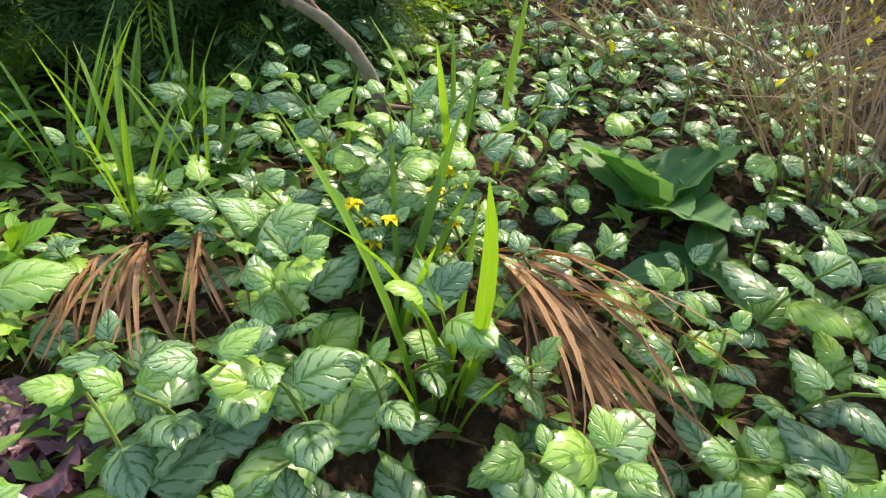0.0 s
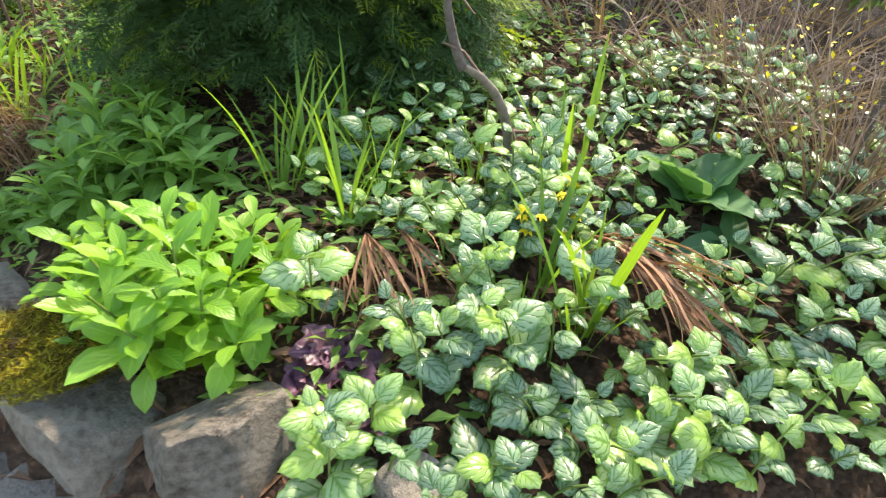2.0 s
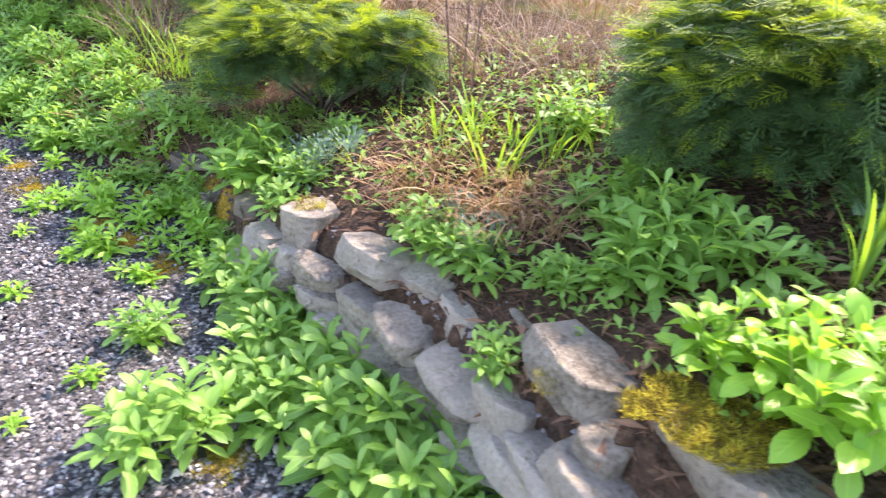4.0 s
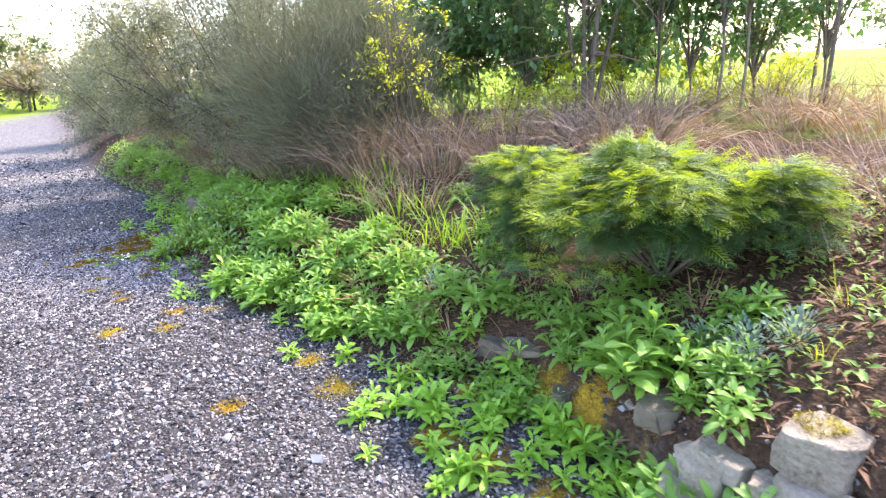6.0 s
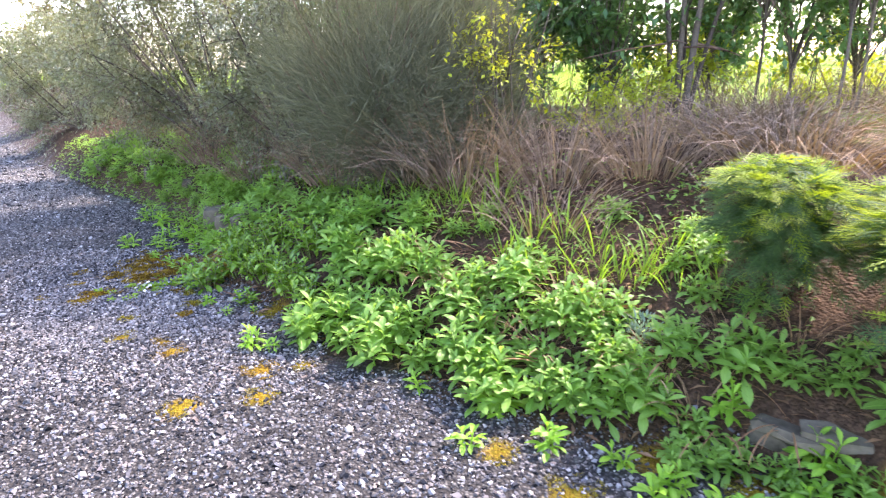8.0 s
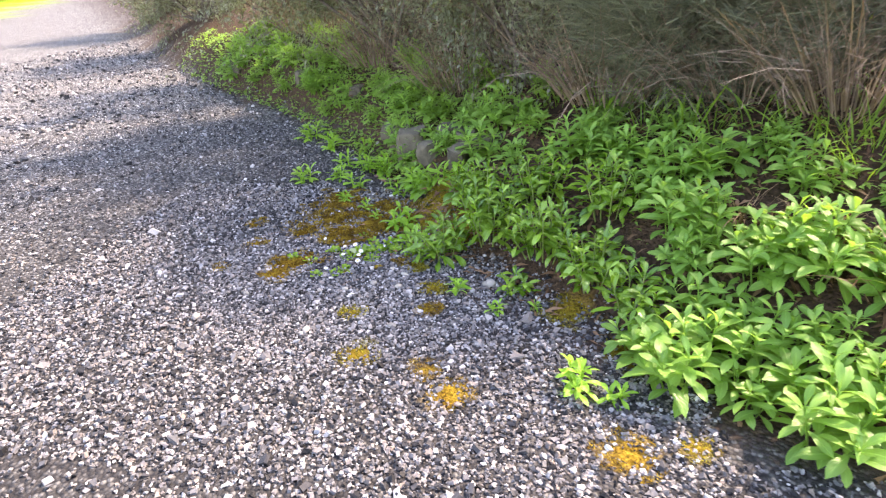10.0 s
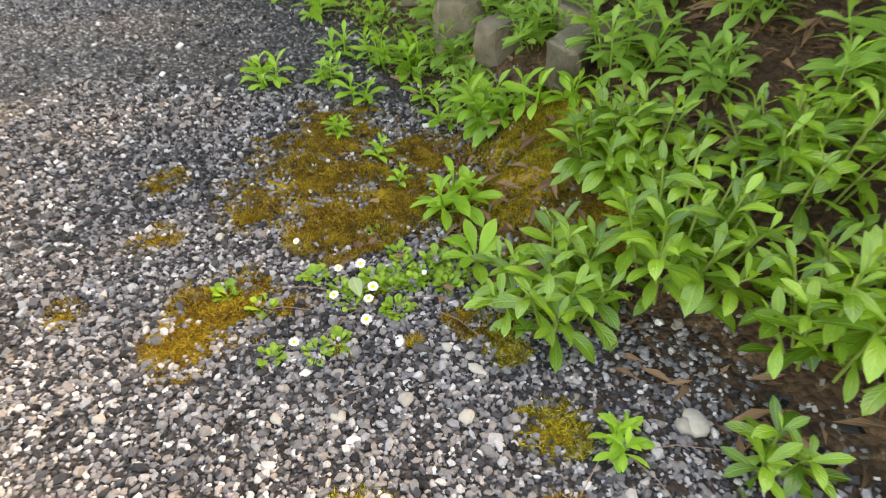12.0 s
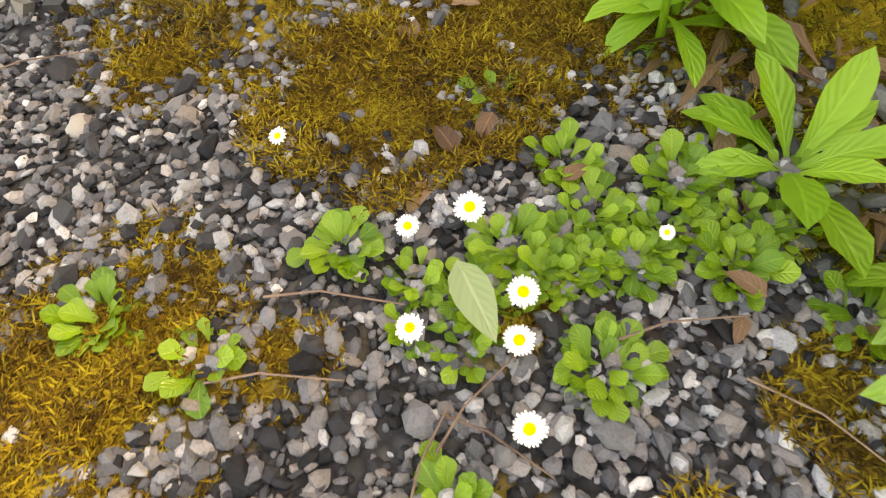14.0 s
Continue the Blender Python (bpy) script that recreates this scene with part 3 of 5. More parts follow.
# ---------------------------------------------------------------- leafy perennials
def bezier(a, b, c, t):
    return (1 - t) ** 2 * a + 2 * t * (1 - t) * b + t * t * c


LEAF_MODEL = blade(6, 0.31, spatula, 0.5, 0.28, 0.05)


def leaf_mesh(name, model, material):
    ob = raw(name, model[0], model[1], material, uv=model[2])
    me = ob.data
    bpy.data.objects.remove(ob)
    return me


LEAF_GLOSSY = leaf_material("leaf_glossy", (0.04, 0.125, 0.014), (0.24, 0.44, 0.05), rough=0.24, through_light=0.24, gloss=0.75)
WIDE_LEAVES = [leaf_mesh("leaf", blade(7, wd, spatula, dr, 0.28, 0.06), LEAF_BRIGHT) for wd, dr in ((0.36, 0.35), (0.41, 0.6), (0.45, 0.9), (0.38, 0.15))]
GLOSSY_LEAVES = [leaf_mesh("leaf", blade(7, wd, spatula, dr, 0.28, 0.06), LEAF_GLOSSY) for wd, dr in ((0.27, 0.35), (0.31, 0.6), (0.34, 0.9), (0.29, 0.15))]


def bellflower(seed, shoots, leaves, length, radius, tall, single=False, material=None, label="", group=""):
    """A clump of leafy shoots: each shoot is a part; with single, each leaf is an object of its own under its stem."""
    r = np.random.default_rng(seed)
    plant = base("bellflower_plant", Matrix(), label, "plant", group)
    material = material or LEAF_GREEN
    bunch = []
    for i in range(shoots):
        a, rad = i * 2.4 + r.uniform(-0.4, 0.4), radius * math.sqrt((i + 0.4) / shoots)
        foot = np.array([0.5 * rad * math.cos(a), 0.5 * rad * math.sin(a), -0.02])
        h = tall * r.uniform(0.7, 1.0) * (1 - 0.45 * (rad / max(radius, 1e-3)) ** 2)
        top = np.array([rad * math.cos(a), rad * math.sin(a), h])
        mid = (foot + top) / 2 + np.array([0, 0, 0.15 * h])
        pts = np.array([bezier(foot, mid, top, t) for t in np.linspace(0, 1, 5)])
        sv, sq, su = tube(pts, [0.0045, 0.0025], 4)
        turns, places, sizes = [], [], []
        for k in range(leaves):
            t = 0.22 + 0.78 * (k + r.uniform(0, 0.8)) / leaves
            b = k * 2.4 + r.uniform(-0.3, 0.3) + a
            lift = math.radians(2 + 66 * t ** 2.0 + r.uniform(-16, 16))
            turns.append(basis((math.cos(b) * math.cos(lift), math.sin(b) * math.cos(lift), math.sin(lift)), (0, 0, 1), r.uniform(-0.4, 0.4)))
            places.append(bezier(foot, mid, top, t))
            sizes.append(length * r.uniform(0.7, 1.12) * (1.0 - 0.5 * max(0, t - 0.6) / 0.4))
        if single:
            stem = raw("stem", sv, sq, STEM, plant, "pale green stem", su)
            for tn, pl, sz in zip(turns, places, sizes):
                lf = new("leaf", single[r.integers(len(single))])
                lf.parent = stem
                lf.matrix_local = Matrix.Translation(pl) @ turn_from(tn) @ Matrix.Scale(sz, 4)
        else:
            v, q, u = joined([spread(LEAF_MODEL, turns, places, sizes), (sv, sq, su)])
            bunch.append((v, q, u))
            if len(bunch) == 3 or i == shoots - 1:
                tagged(raw("foliage", *joined(bunch)[:2], material, plant, uv=joined(bunch)[2]), kind="stuff")
                bunch = []
    return plant


L_BED = "bright green leafy perennial with lance-shaped leaves along the bed"
PROTO = [bellflower(10 + k, n, lv, ln, rd, tl, label=L_BED, group="leafy perennials along the bed") for k, (n, lv, ln, rd, tl) in
         enumerate([(9, 13, .145, .19, .26), (7, 12, .14, .16, .23), (11, 13, .15, .22, .29), (7, 11, .135, .14, .19)])]
SMALL = [bellflower(30 + k, n, lv, ln, rd, tl, material=LEAF_BRIGHT, label="small pale green leafy rosette rooted in gravel and moss", group="small rosettes at the edge of the gravel") for k, (n, lv, ln, rd, tl) in
         enumerate([(3, 10, .085, .05, .10), (2, 9, .075, .04, .08), (4, 10, .085, .07, .12)])]
for k, p in enumerate(PROTO + SMALL):
    p.matrix_world = seat_on_ground(*[(.94, 4.65), (.49, 4.65), (-.3, 5.15), (1.39, 4.21), (.85, 3.46), (1.14, 3.2), (1.49, 2.71)][k])


def put(proto, x, y, size=1.0, sink=0.0):
    m = seat_on_ground(x, y, sink, rng.uniform(0, 360)) @ Matrix.Rotation(rng.uniform(-0.12, 0.12), 4, "X")
    ob = copy_thing(proto, m)
    ob.scale = (size,) * 3
    return ob


# in front of the wall
for x, y, s in [(1.82, 3.10, 1.0), (1.95, 2.95, .9), (2.05, 2.66, 1.0), (2.22, 2.5, 1.05), (2.21, 2.26, .95), (2.36, 2.6, .9), (2.45, 2.44, 1.0), (2.72, 2.1, 1.1), (2.62, 2.28, 1.0), (2.84, 1.93, 1.0), (2.92, 1.74, .95), (1.84, 2.12, .9), (1.5, 2.72, .7), (2.0, 2.45, .7), (2.12, 2.4, .9), (2.4, 2.3, 1.0), (2.55, 2.12, 1.0), (2.3, 2.72, 1.0), (2.12, 2.82, 1.0), (2.75, 1.78, 1.0), (3.02, 1.56, 1.0), (1.7, 3.2, .9), (2.9, 1.6, 1.0), (3.2, 1.38, .9), (2.62, 1.95, 1.0), (2.8, 1.9, 1.0), (2.5, 2.55, .95), (2.25, 2.85, .9), (2.7, 2.32, .95), (2.93, 2.0, .9), (3.05, 1.72, .9), (2.02, 3.05, .9)]:
    gap = float(along(EDGE, np.array([x]), np.array([y]))[0][0])
    away = max(0.0, gap + 0.11)
    put(PROTO[int(rng.integers(4))], x - .72 * away, y - .69 * away, s * 1.2)
# behind the wall, and on the bank
for x, y, s in [(2.69, 2.68, .7), (2.88, 2.44, .75), (2.77, 2.58, .7), (3.13, 2.3, .5), (3.3, 2.25, .5), (2.93, 2.06, .5), (3.37, 2.22, .9), (3.31, 2.63, 1.0), (3.61, 2.19, 1.0), (3.56, 2.43, 1.1), (3.45, 2.35, 1.0), (3.5, 2.75, 1.0), (3.32, 3.34, .8), (3.53, 2.97, .9)]:
    put(PROTO[int(rng.integers(4))], x, y, s)
for x, y, s in [(1.71, 3.74, 1.2), (2.1, 3.87, .8), (2.2, 3.8, .8), (1.85, 3.5, .45), (1.83, 4.39, .6), (.36, 5.07, .8), (.16, 4.82, .9), (1.25, 4.45, .7), (1.5, 3.95, .55), (1.1, 4.55, .7), (.7, 4.5, .7), (.6, 4.35, .5), (1.32, 3.88, .5), (.95, 4.12, .5), (1.62, 3.95, .6), (1.45, 4.25, .6), (2.0, 3.75, .6), (1.95, 4.1, .5), (1.38, 4.08, .7), (1.18, 4.1, .6), (.98, 4.25, .6), (.78, 4.32, .7), (1.2, 3.9, .5), (1.05, 3.98, .55), (1.68, 4.2, .8), (1.8, 3.72, 1.0), (1.95, 3.3, .8), (1.72, 3.36, .7), (1.55, 3.55, .7), (2.02, 3.5, .7), (1.36, 4.55, .6), (.7, 4.85, .8), (.45, 4.75, .9), (.25, 5.15, .9)]:
    put(PROTO[int(rng.integers(4))], x, y, s)
# the mass along the drive
taken = []
for k in range(2600):
    wv = rng.uniform(13.9, 23.5)
    dv = rng.uniform(0.0, 0.62 if wv < 16.3 else 0.85)
    if 18.2 < wv < 21.5 and rng.uniform() < 0.8:
        continue
    if wv > 17.6:
        dv += 0.12
    x, y = at_edge(wv, dv)
    if -3.4 < x < -1.35 and 5.85 < y < 7.3 or any((x - a) ** 2 + (y - b) ** 2 < 0.20 ** 2 for a, b in taken):
        continue
    taken.append((x, y))
    put(PROTO[int(rng.integers(4))], x, y, rng.uniform(0.72, 1.1) * (0.85 if wv > 17.5 else 1))
# a second belt behind the mass
for x, y, s in [(-1.15, 6.25, 1.1), (-.85, 6.05, 1.0), (-.55, 5.85, 1.0), (-.3, 5.6, .9), (-1.05, 6.6, 1.0), (-.7, 6.4, .8), (-1.6, 7.1, .9), (-2.05, 7.6, .7), (-2.75, 8.15, .8), (-3.0, 8.5, 1.0), (-3.4, 8.9, .9), (-.4, 6.2, .7), (.05, 5.6, .8), (-3.9, 9.2, 1.0), (-4.4, 9.7, 1.0)]:
    put(PROTO[int(rng.integers(4))], x, y, s)
# thinner growth further up the bank
for k in range(34):
    wv, dv = rng.uniform(12.0, 22.5), rng.uniform(0.7, 1.5)
    x, y = at_edge(wv, dv)
    put(PROTO[1 + 2 * int(rng.integers(2))], x, y, rng.uniform(0.5, 0.85))
for k in range(24):
    wv, dv = rng.uniform(11.8, 14.5), rng.uniform(-0.55, 0.3)
    x, y = at_edge(wv, dv)
    put(SMALL[int(rng.integers(3))], x, y, rng.uniform(0.8, 1.5))
# small rosettes on the gravel
for x, y, s in [(.82, 3.3, .8), (.44, 3.5, 1.0), (1.39, 2.43, .8), (.77, 2.94, .9), (1.27, 2.16, .6), (.35, 3.82, 1.3), (.72, 3.9, 1.4), (1.0, 3.84, 1.3), (1.36, 3.72, 1.5), (.45, 4.16, 1.4), (.9, 3.4, 1.1), (1.1, 3.95, 1.2),
                (-2.28, 6.18, .8), (-2.06, 6.01, .8), (-1.89, 6.06, .6), (-3.7, 7.67, 1.4), (-3.28, 7.6, 1.5), (-2.72, 7.37, 1.6), (-2.57, 7.31, 1.7), (-2.76, 6.91, 1.5), (-3.26, 7.31, .8), (-3.06, 7.19, .9), (-3.13, 7.92, 1.5), (-3.46, 8.43, 1.6), (-1.7, 5.5, 1.1), (-1.55, 5.45, 1.0), (-3.0, 7.62, 1.4), (-2.9, 7.45, 1.3), (-2.45, 7.25, 1.5), (-3.5, 8.05, 1.6), (-3.3, 7.95, 1.3), (-3.8, 8.5, 1.6), (-4.1, 8.8, 1.7), (-3.45, 7.75, 1.1), (-2.95, 7.05, .7), (-.2, 4.75, 1.3), (.05, 4.5, 1.2), (-.6, 5.0, 1.2), (1.55, 3.4, 1.4), (1.2, 3.55, 1.2), (1.0, 3.8, 1.6), (.75, 3.55, 1.2), (1.01, 4.11, 1.5), (.67, 4.0, 1.5), (.32, 4.37, 1.4), (.35, 4.0, 1.0), (1.45, 3.6, 1.4), (1.34, 3.4, 1.2), (.85, 3.75, 1.4), (.9, 4.0, 1.6)]:
    put(SMALL[int(rng.integers(3))], x, y, s)

# the clumps that stand nearest, leaf by leaf
for k, (x, y, n, ln, rd, tl, label) in enumerate([
        (3.67, 1.67, 20, .145, .25, .31, "bright green clump of broad lance leaves on the wall top"), (3.46, 1.86, 5, .12, .11, .2, "bright green leafy clump spilling over mossy stones"),
        (-2.42, 6.56, 15, .115, .19, .25, "glossy green leafy clump beside gravel and daisies"), (-2.16, 6.62, 19, .12, .2, .36, "tall glossy green leafy clump on the bed edge"),
        (-1.86, 6.42, 17, .118, .19, .32, "tall glossy green leafy clump on the bed edge"), (-2.25, 6.88, 13, .115, .17, .28, "glossy green leafy clump deep in the bed"),
        (-1.62, 6.18, 15, .115, .18, .30, "glossy green leafy clump hanging over moss"), (-1.9, 6.78, 16, .118, .2, .34, "tall glossy green leafy clump deep in the bed"),
        (-1.55, 6.55, 12, .125, .2, .34, "tall glossy green leafy clump deep in the bed"), (-1.45, 5.98, 9, .12, .15, .24, "glossy green leafy clump hanging over moss"),
        (-2.34, 6.92, 9, .12, .14, .26, "glossy green leafy clump standing in rusty moss"),
        (-2.0, 6.2, 3, .11, .07, .12, "small glossy green leafy shoot in gravel")]):
    c = bellflower(60 + k, n, 12, ln, rd, tl, single=GLOSSY_LEAVES if x < 0 else WIDE_LEAVES, label=label)
    c.matrix_world = seat_on_ground(x, y, 0.0, 40 * k)
for x, y, s in [(-1.7, 7.0, .9), (-1.4, 6.85, .95), (-1.25, 6.3, 1.0), (-1.2, 6.6, .9)]:
    put(PROTO[int(rng.integers(3))], x, y, s)


# ---------------------------------------------------------------- silver-leaved nettle
def toothed(rows=9, width=0.74, droop=0.4, cup=0.12):
    t = np.linspace(0, 1, rows + 1)
    half = np.array([ovate(v) for v in t]) * width / 2 * (1 + 0.07 * np.where(np.arange(rows + 1) % 2, 1, -1))
    half[-1] = 0.0
    cols = np.array([-1, -0.5, 0, 0.5, 1.0])
    ang = 0.25 - droop * t * 1.7
    y, z = np.concatenate([[0], np.cumsum(np.cos(ang[:-1]) / rows)]), np.concatenate([[0], np.cumsum(np.sin(ang[:-1]) / rows)])
    v = np.stack([np.outer(half, cols), np.repeat(y[:, None], 5, 1) - 0.03 * np.abs(cols), z[:, None] + np.outer(half, cup * (1 - (2 * np.abs(cols) - 1) ** 2) - 0.25 * np.abs(cols) ** 2) + 0.015 * np.sin(np.outer(t * 30, [1, 1, 0, 1, 1]))], -1).reshape(-1, 3)
    uv = np.stack([np.tile(cols / 2 + 0.5, rows + 1), np.repeat(t, 5)], 1)
    q = [(5 * i + j, 5 * i + j + 1, 5 * i + j + 6, 5 * i + j + 5) for i in range(rows) for j in range(4)]
    return v, np.array(q), uv


NETTLE_LEAVES = [leaf_mesh("leaf", toothed(9, wd, dr, cp), LAMIUM) for wd, dr, cp in ((0.74, 0.35, .12), (0.82, 0.5, .18), (0.68, 0.65, .1), (0.78, 0.2, .15))]
FLOWER_YELLOW = plain_material("yellow_flower", (0.74, 0.56, 0.005), (0.85, 0.70, 0.02), 60, 0.6, 0.0)


def nettle(x, y, tall, leaf, seed, flowers=False):
    """A stem with pairs of leaves, crossed pair by pair."""
    r = np.random.default_rng(seed)
    p = base("silver_nettle", seat_on_ground(x, y, 0.01), "silver and green variegated dead-nettle on the bank" + (" with yellow flowers" if flowers else ""), "plant", "variegated dead-nettles on the bank")
    lean = np.array([r.uniform(-.5, .5), r.uniform(-0.75, .1), 1.0]) * tall
    pts = np.array([bezier(np.zeros(3), lean * np.array([.2, .2, .6]), lean, t) for t in np.linspace(0, 1, 5)])
    stem = raw("stem", *tube(pts, [0.0035, 0.002], 4)[:2], STEM, p)
    pairs = int(r.integers(3, 5))
    for k in range(pairs):
        t = 0.25 + 0.75 * k / (pairs - 1)
        spot = bezier(np.zeros(3), lean * np.array([.2, .2, .6]), lean, t)
        a0 = r.uniform(0, 0.5) + k * 1.571
        size = leaf * r.uniform(0.8, 1.15) * (1.0 if k < pairs - 1 else 0.6)
        for a in (a0, a0 + 3.1416):
            lift = math.radians(r.uniform(-5, 30) + (20 if k == pairs - 1 else 0))
            way = np.array([math.cos(a) * math.cos(lift), math.sin(a) * math.cos(lift), math.sin(lift)])
            lf = new("leaf", NETTLE_LEAVES[r.integers(4)])
            lf.parent = p
            lf.matrix_local = Matrix.Translation(spot + way * 0.012) @ turn_from(basis(way, (0.05, -0.35, 1), r.uniform(-.35, .35))) @ Matrix.Scale(size, 4)
        if flowers and k >= pairs - 2:
            v, q, u = spread(blade(3, 0.6, ovate, 1.2, 0.5), [basis((math.cos(b), math.sin(b), 0.5)) for b in np.arange(6) * 1.05], [spot + (0, 0, 0.008)] * 6, r.uniform(0.018, 0.026, 6))
            raw("flower_whorl", v, q, FLOWER_YELLOW, p, "whorl of yellow flowers", u)


taken = []
for k in range(9000):
    x, y = rng.uniform(3.88, 5.7), rng.uniform(1.0, 2.55)
    dv, wv = (float(v[0]) for v in along(EDGE, np.array([x]), np.array([y])))
    gap = 0.083 if dv < 0.9 else 0.105
    if dv < 0.12 or len(taken) > 250 or x < 4.0 and (y > 1.75 or y < 1.22) or abs(x - 4.60 - (1.62 - y) * .3) < .055 and 1.2 < y < 1.66 or (x - 3.95) ** 2 + (y - 1.44) ** 2 < .014 or (x - 4.07) ** 2 + (y - 1.64) ** 2 < .024 or (x - 4.47) ** 2 + (y - 1.42) ** 2 < .0036 or (x - 4.98) ** 2 + (y - 1.73) ** 2 < 0.032 or any((x - a) ** 2 + (y - b) ** 2 < gap ** 2 for a, b in taken):
        continue
    taken.append((x, y))
    big = rng.uniform(0.055, 0.076) + (0.025 if dv < 0.6 and rng.uniform() < 0.55 else 0)
    nettle(x, y, rng.uniform(0.09, 0.19) * (1.25 if dv < 0.6 else 1), big, 1000 + k, flowers=abs(x - 4.43) < 0.075 and abs(y - 1.64) < 0.075)

for k, (x, y) in enumerate([(4.50, 1.70), (4.47, 1.72), (4.43, 1.69)]):
    nettle(x, y, .17, .06, 9600 + k, flowers=True)
for k, (x, y) in enumerate([(4.37, 1.79), (4.43, 1.76), (4.49, 1.78), (4.40, 1.83), (4.46, 1.84), (4.53, 1.83), (4.56, 1.77), (4.50, 1.88)]):
    nettle(x, y, .22 + .012 * (k % 4), .07, 9500 + k)


# ---------------------------------------------------------------- sword-leaved clumps, straw and withered leaves
def sword_clump(x, y, count, tall, radius, seed, material, label, droop=(0.05, 0.5), width=0.035, lean=0.35, up=1.0, name="sword_leaf_clump", category="plant", group="", toward=None, fine=False, fan=0.30):
    """A tuft of long strap leaves; each leaf is a part."""
    r = np.random.default_rng(seed)
    c = base(name, seat_on_ground(x, y, 0.01), label, category, group)
    bits = []
    for k in range(count):
        a = r.uniform(0, 6.283) if toward is None else toward + r.normal(0, fan)
        foot = np.array([math.cos(a), math.sin(a), 0]) * radius * r.uniform(0, 1)
        way = (math.cos(a) * lean * r.uniform(0.2, 1.3), math.sin(a) * lean * r.uniform(0.2, 1.3), up)
        model = blade(7, width * r.uniform(0.7, 1.25), strap, r.uniform(*droop), 0.35)
        v, q, u = spread(model, [basis(way, (-math.cos(a), -math.sin(a), 0.3), r.uniform(-0.6, 0.6))], [foot], [tall * r.uniform(0.55, 1.1)])
        if fine:
            bits.append((v, q, u))
        else:
            raw("blade", v, q, material, c, uv=u)
    if fine:
        v, q, u = joined(bits)
        raw("grass", v, q, material, c, uv=u)
    return c


L_SWORD = "tuft of upright bright green sword leaves in the bed"
for k, (x, y, n, tall) in enumerate([(4.48, 1.42, 7, .46), (4.52, 1.46, 3, .52), (4.58, 1.79, 4, .38), (4.69, 1.89, 3, .42), (4.38, 1.9, 4, .33), (4.44, 1.56, 5, .36), (4.03, 1.85, 9, .38), (3.88, 2.04, 10, .40), (3.96, 2.12, 9, .38), (4.08, 2.12, 7, .36), (4.14, 1.95, 7, .36), (4.65, 1.28, 3, .2), (4.85, 1.33, 2, .2), (4.36, 1.48, 4, .22)]):
    sword_clump(x, y, n, tall, 0.035, 400 + k, BLADE_GREEN, L_SWORD, width=0.036, lean=0.26, group="sword leaf tufts among the nettles")
for k, (x, y) in enumerate([(.07, 5.61), (.25, 5.5), (.4, 5.45), (.55, 5.4), (.61, 5.36), (.82, 5.22), (1.01, 5.13), (-.8, 6.88), (-.55, 6.75), (-.39, 6.59), (-.17, 6.09), (-.1, 5.85), (-.04, 5.76), (-1.33, 7.1), (-1.15, 7.05), (-1.0, 6.99), (-.69, 6.7), (-.45, 6.68), (-.09, 6.53),
                             (-1.84, 7.73), (-1.6, 7.4), (2.85, 3.45), (3.05, 3.35), (3.2, 3.15), (2.7, 3.55), (3.4, 3.15), (2.95, 3.1), (-3.2, 9.2), (-3.6, 9.7), (-4.2, 10.2), (-4.8, 10.9), (-5.5, 11.5), (-2.6, 8.7), (-2.2, 8.2), (.7, 5.35), (.85, 5.5), (.45, 5.65), (1.05, 5.3), (1.25, 5.1), (.1, 5.95), (.3, 5.85), (-.25, 6.3), (-.5, 6.4)]):
    sword_clump(x, y, 13, rng.uniform(.26, .4), 0.11, 450 + k, BLADE_GREEN, L_SWORD, (0.1, 0.8), 0.036, 0.5, fine=y > 6.95 or y < 3.7, group="sword leaf tufts on the bank")
for k, (x, y, n, tall, ang) in enumerate([(4.57, 1.62, 26, .44, -1.25), (4.60, 1.54, 16, .36, -1.2), (4.06, 1.76, 18, .27, -1.5), (4.13, 1.76, 12, .26, -1.4), (3.99, 1.74, 10, .22, -1.6)]):
    c = sword_clump(x, y, n, tall, 0.05, 500 + k, BLADE_BROWN, "bundle of withered brown sword leaves hanging down the bank", (0.5, 0.95), 0.026, 1.0, 0.25, "withered_leaf_bundle", "dead leaves", "withered bundles", ang, fan=0.13)
    c.location.z += 0.11 if x > 4.3 else 0.06
for k, (x, y) in enumerate([(.1, 5.0), (.3, 5.3), (-.1, 5.4), (.5, 5.0), (-.4, 5.75), (-.6, 6.05), (0.0, 5.75), (.25, 5.6), (-.25, 6.0), (-.85, 6.35), (.65, 4.8), (.8, 4.5), (1.05, 4.4)]):
    sword_clump(x, y, 16, .30, 0.12, 600 + k, BLADE_BROWN, "heap of withered red-brown leaves lying on the bank", (0.3, 1.1), 0.03, 1.0, 0.3, "withered_leaf_bundle", "dead leaves", "withered heaps on the bank", fine=True)
for k, (x, y) in enumerate([(2.6, 3.05), (2.75, 2.98), (2.85, 2.9), (2.95, 2.78), (3.05, 2.65), (2.7, 3.2), (2.9, 3.1), (3.05, 2.92), (3.12, 2.78), (2.55, 3.2), (2.65, 2.88), (2.8, 2.8), (2.98, 2.6), (3.15, 2.6), (.7, 4.55), (.62, 4.75), (.2, 5.3), (-.7, 6.1), (-.55, 5.75), (.95, 4.85), (1.2, 4.7), (.1, 5.05), (-.3, 5.5), (1.5, 4.5), (1.7, 4.1), (2.0, 4.0), (-1.0, 6.3), (.4, 5.2)]):
    sword_clump(x, y, 40, rng.uniform(.24, .36), 0.12, 520 + k, STRAW, "tuft of dry straw-coloured grass on the bank", (0.4, 1.25), 0.02, 0.5, 0.9, "dry_grass_tuft", "dry grass", "dry grass tufts", toward=-1.7 if x > 2.4 else None, fine=True, fan=.75)
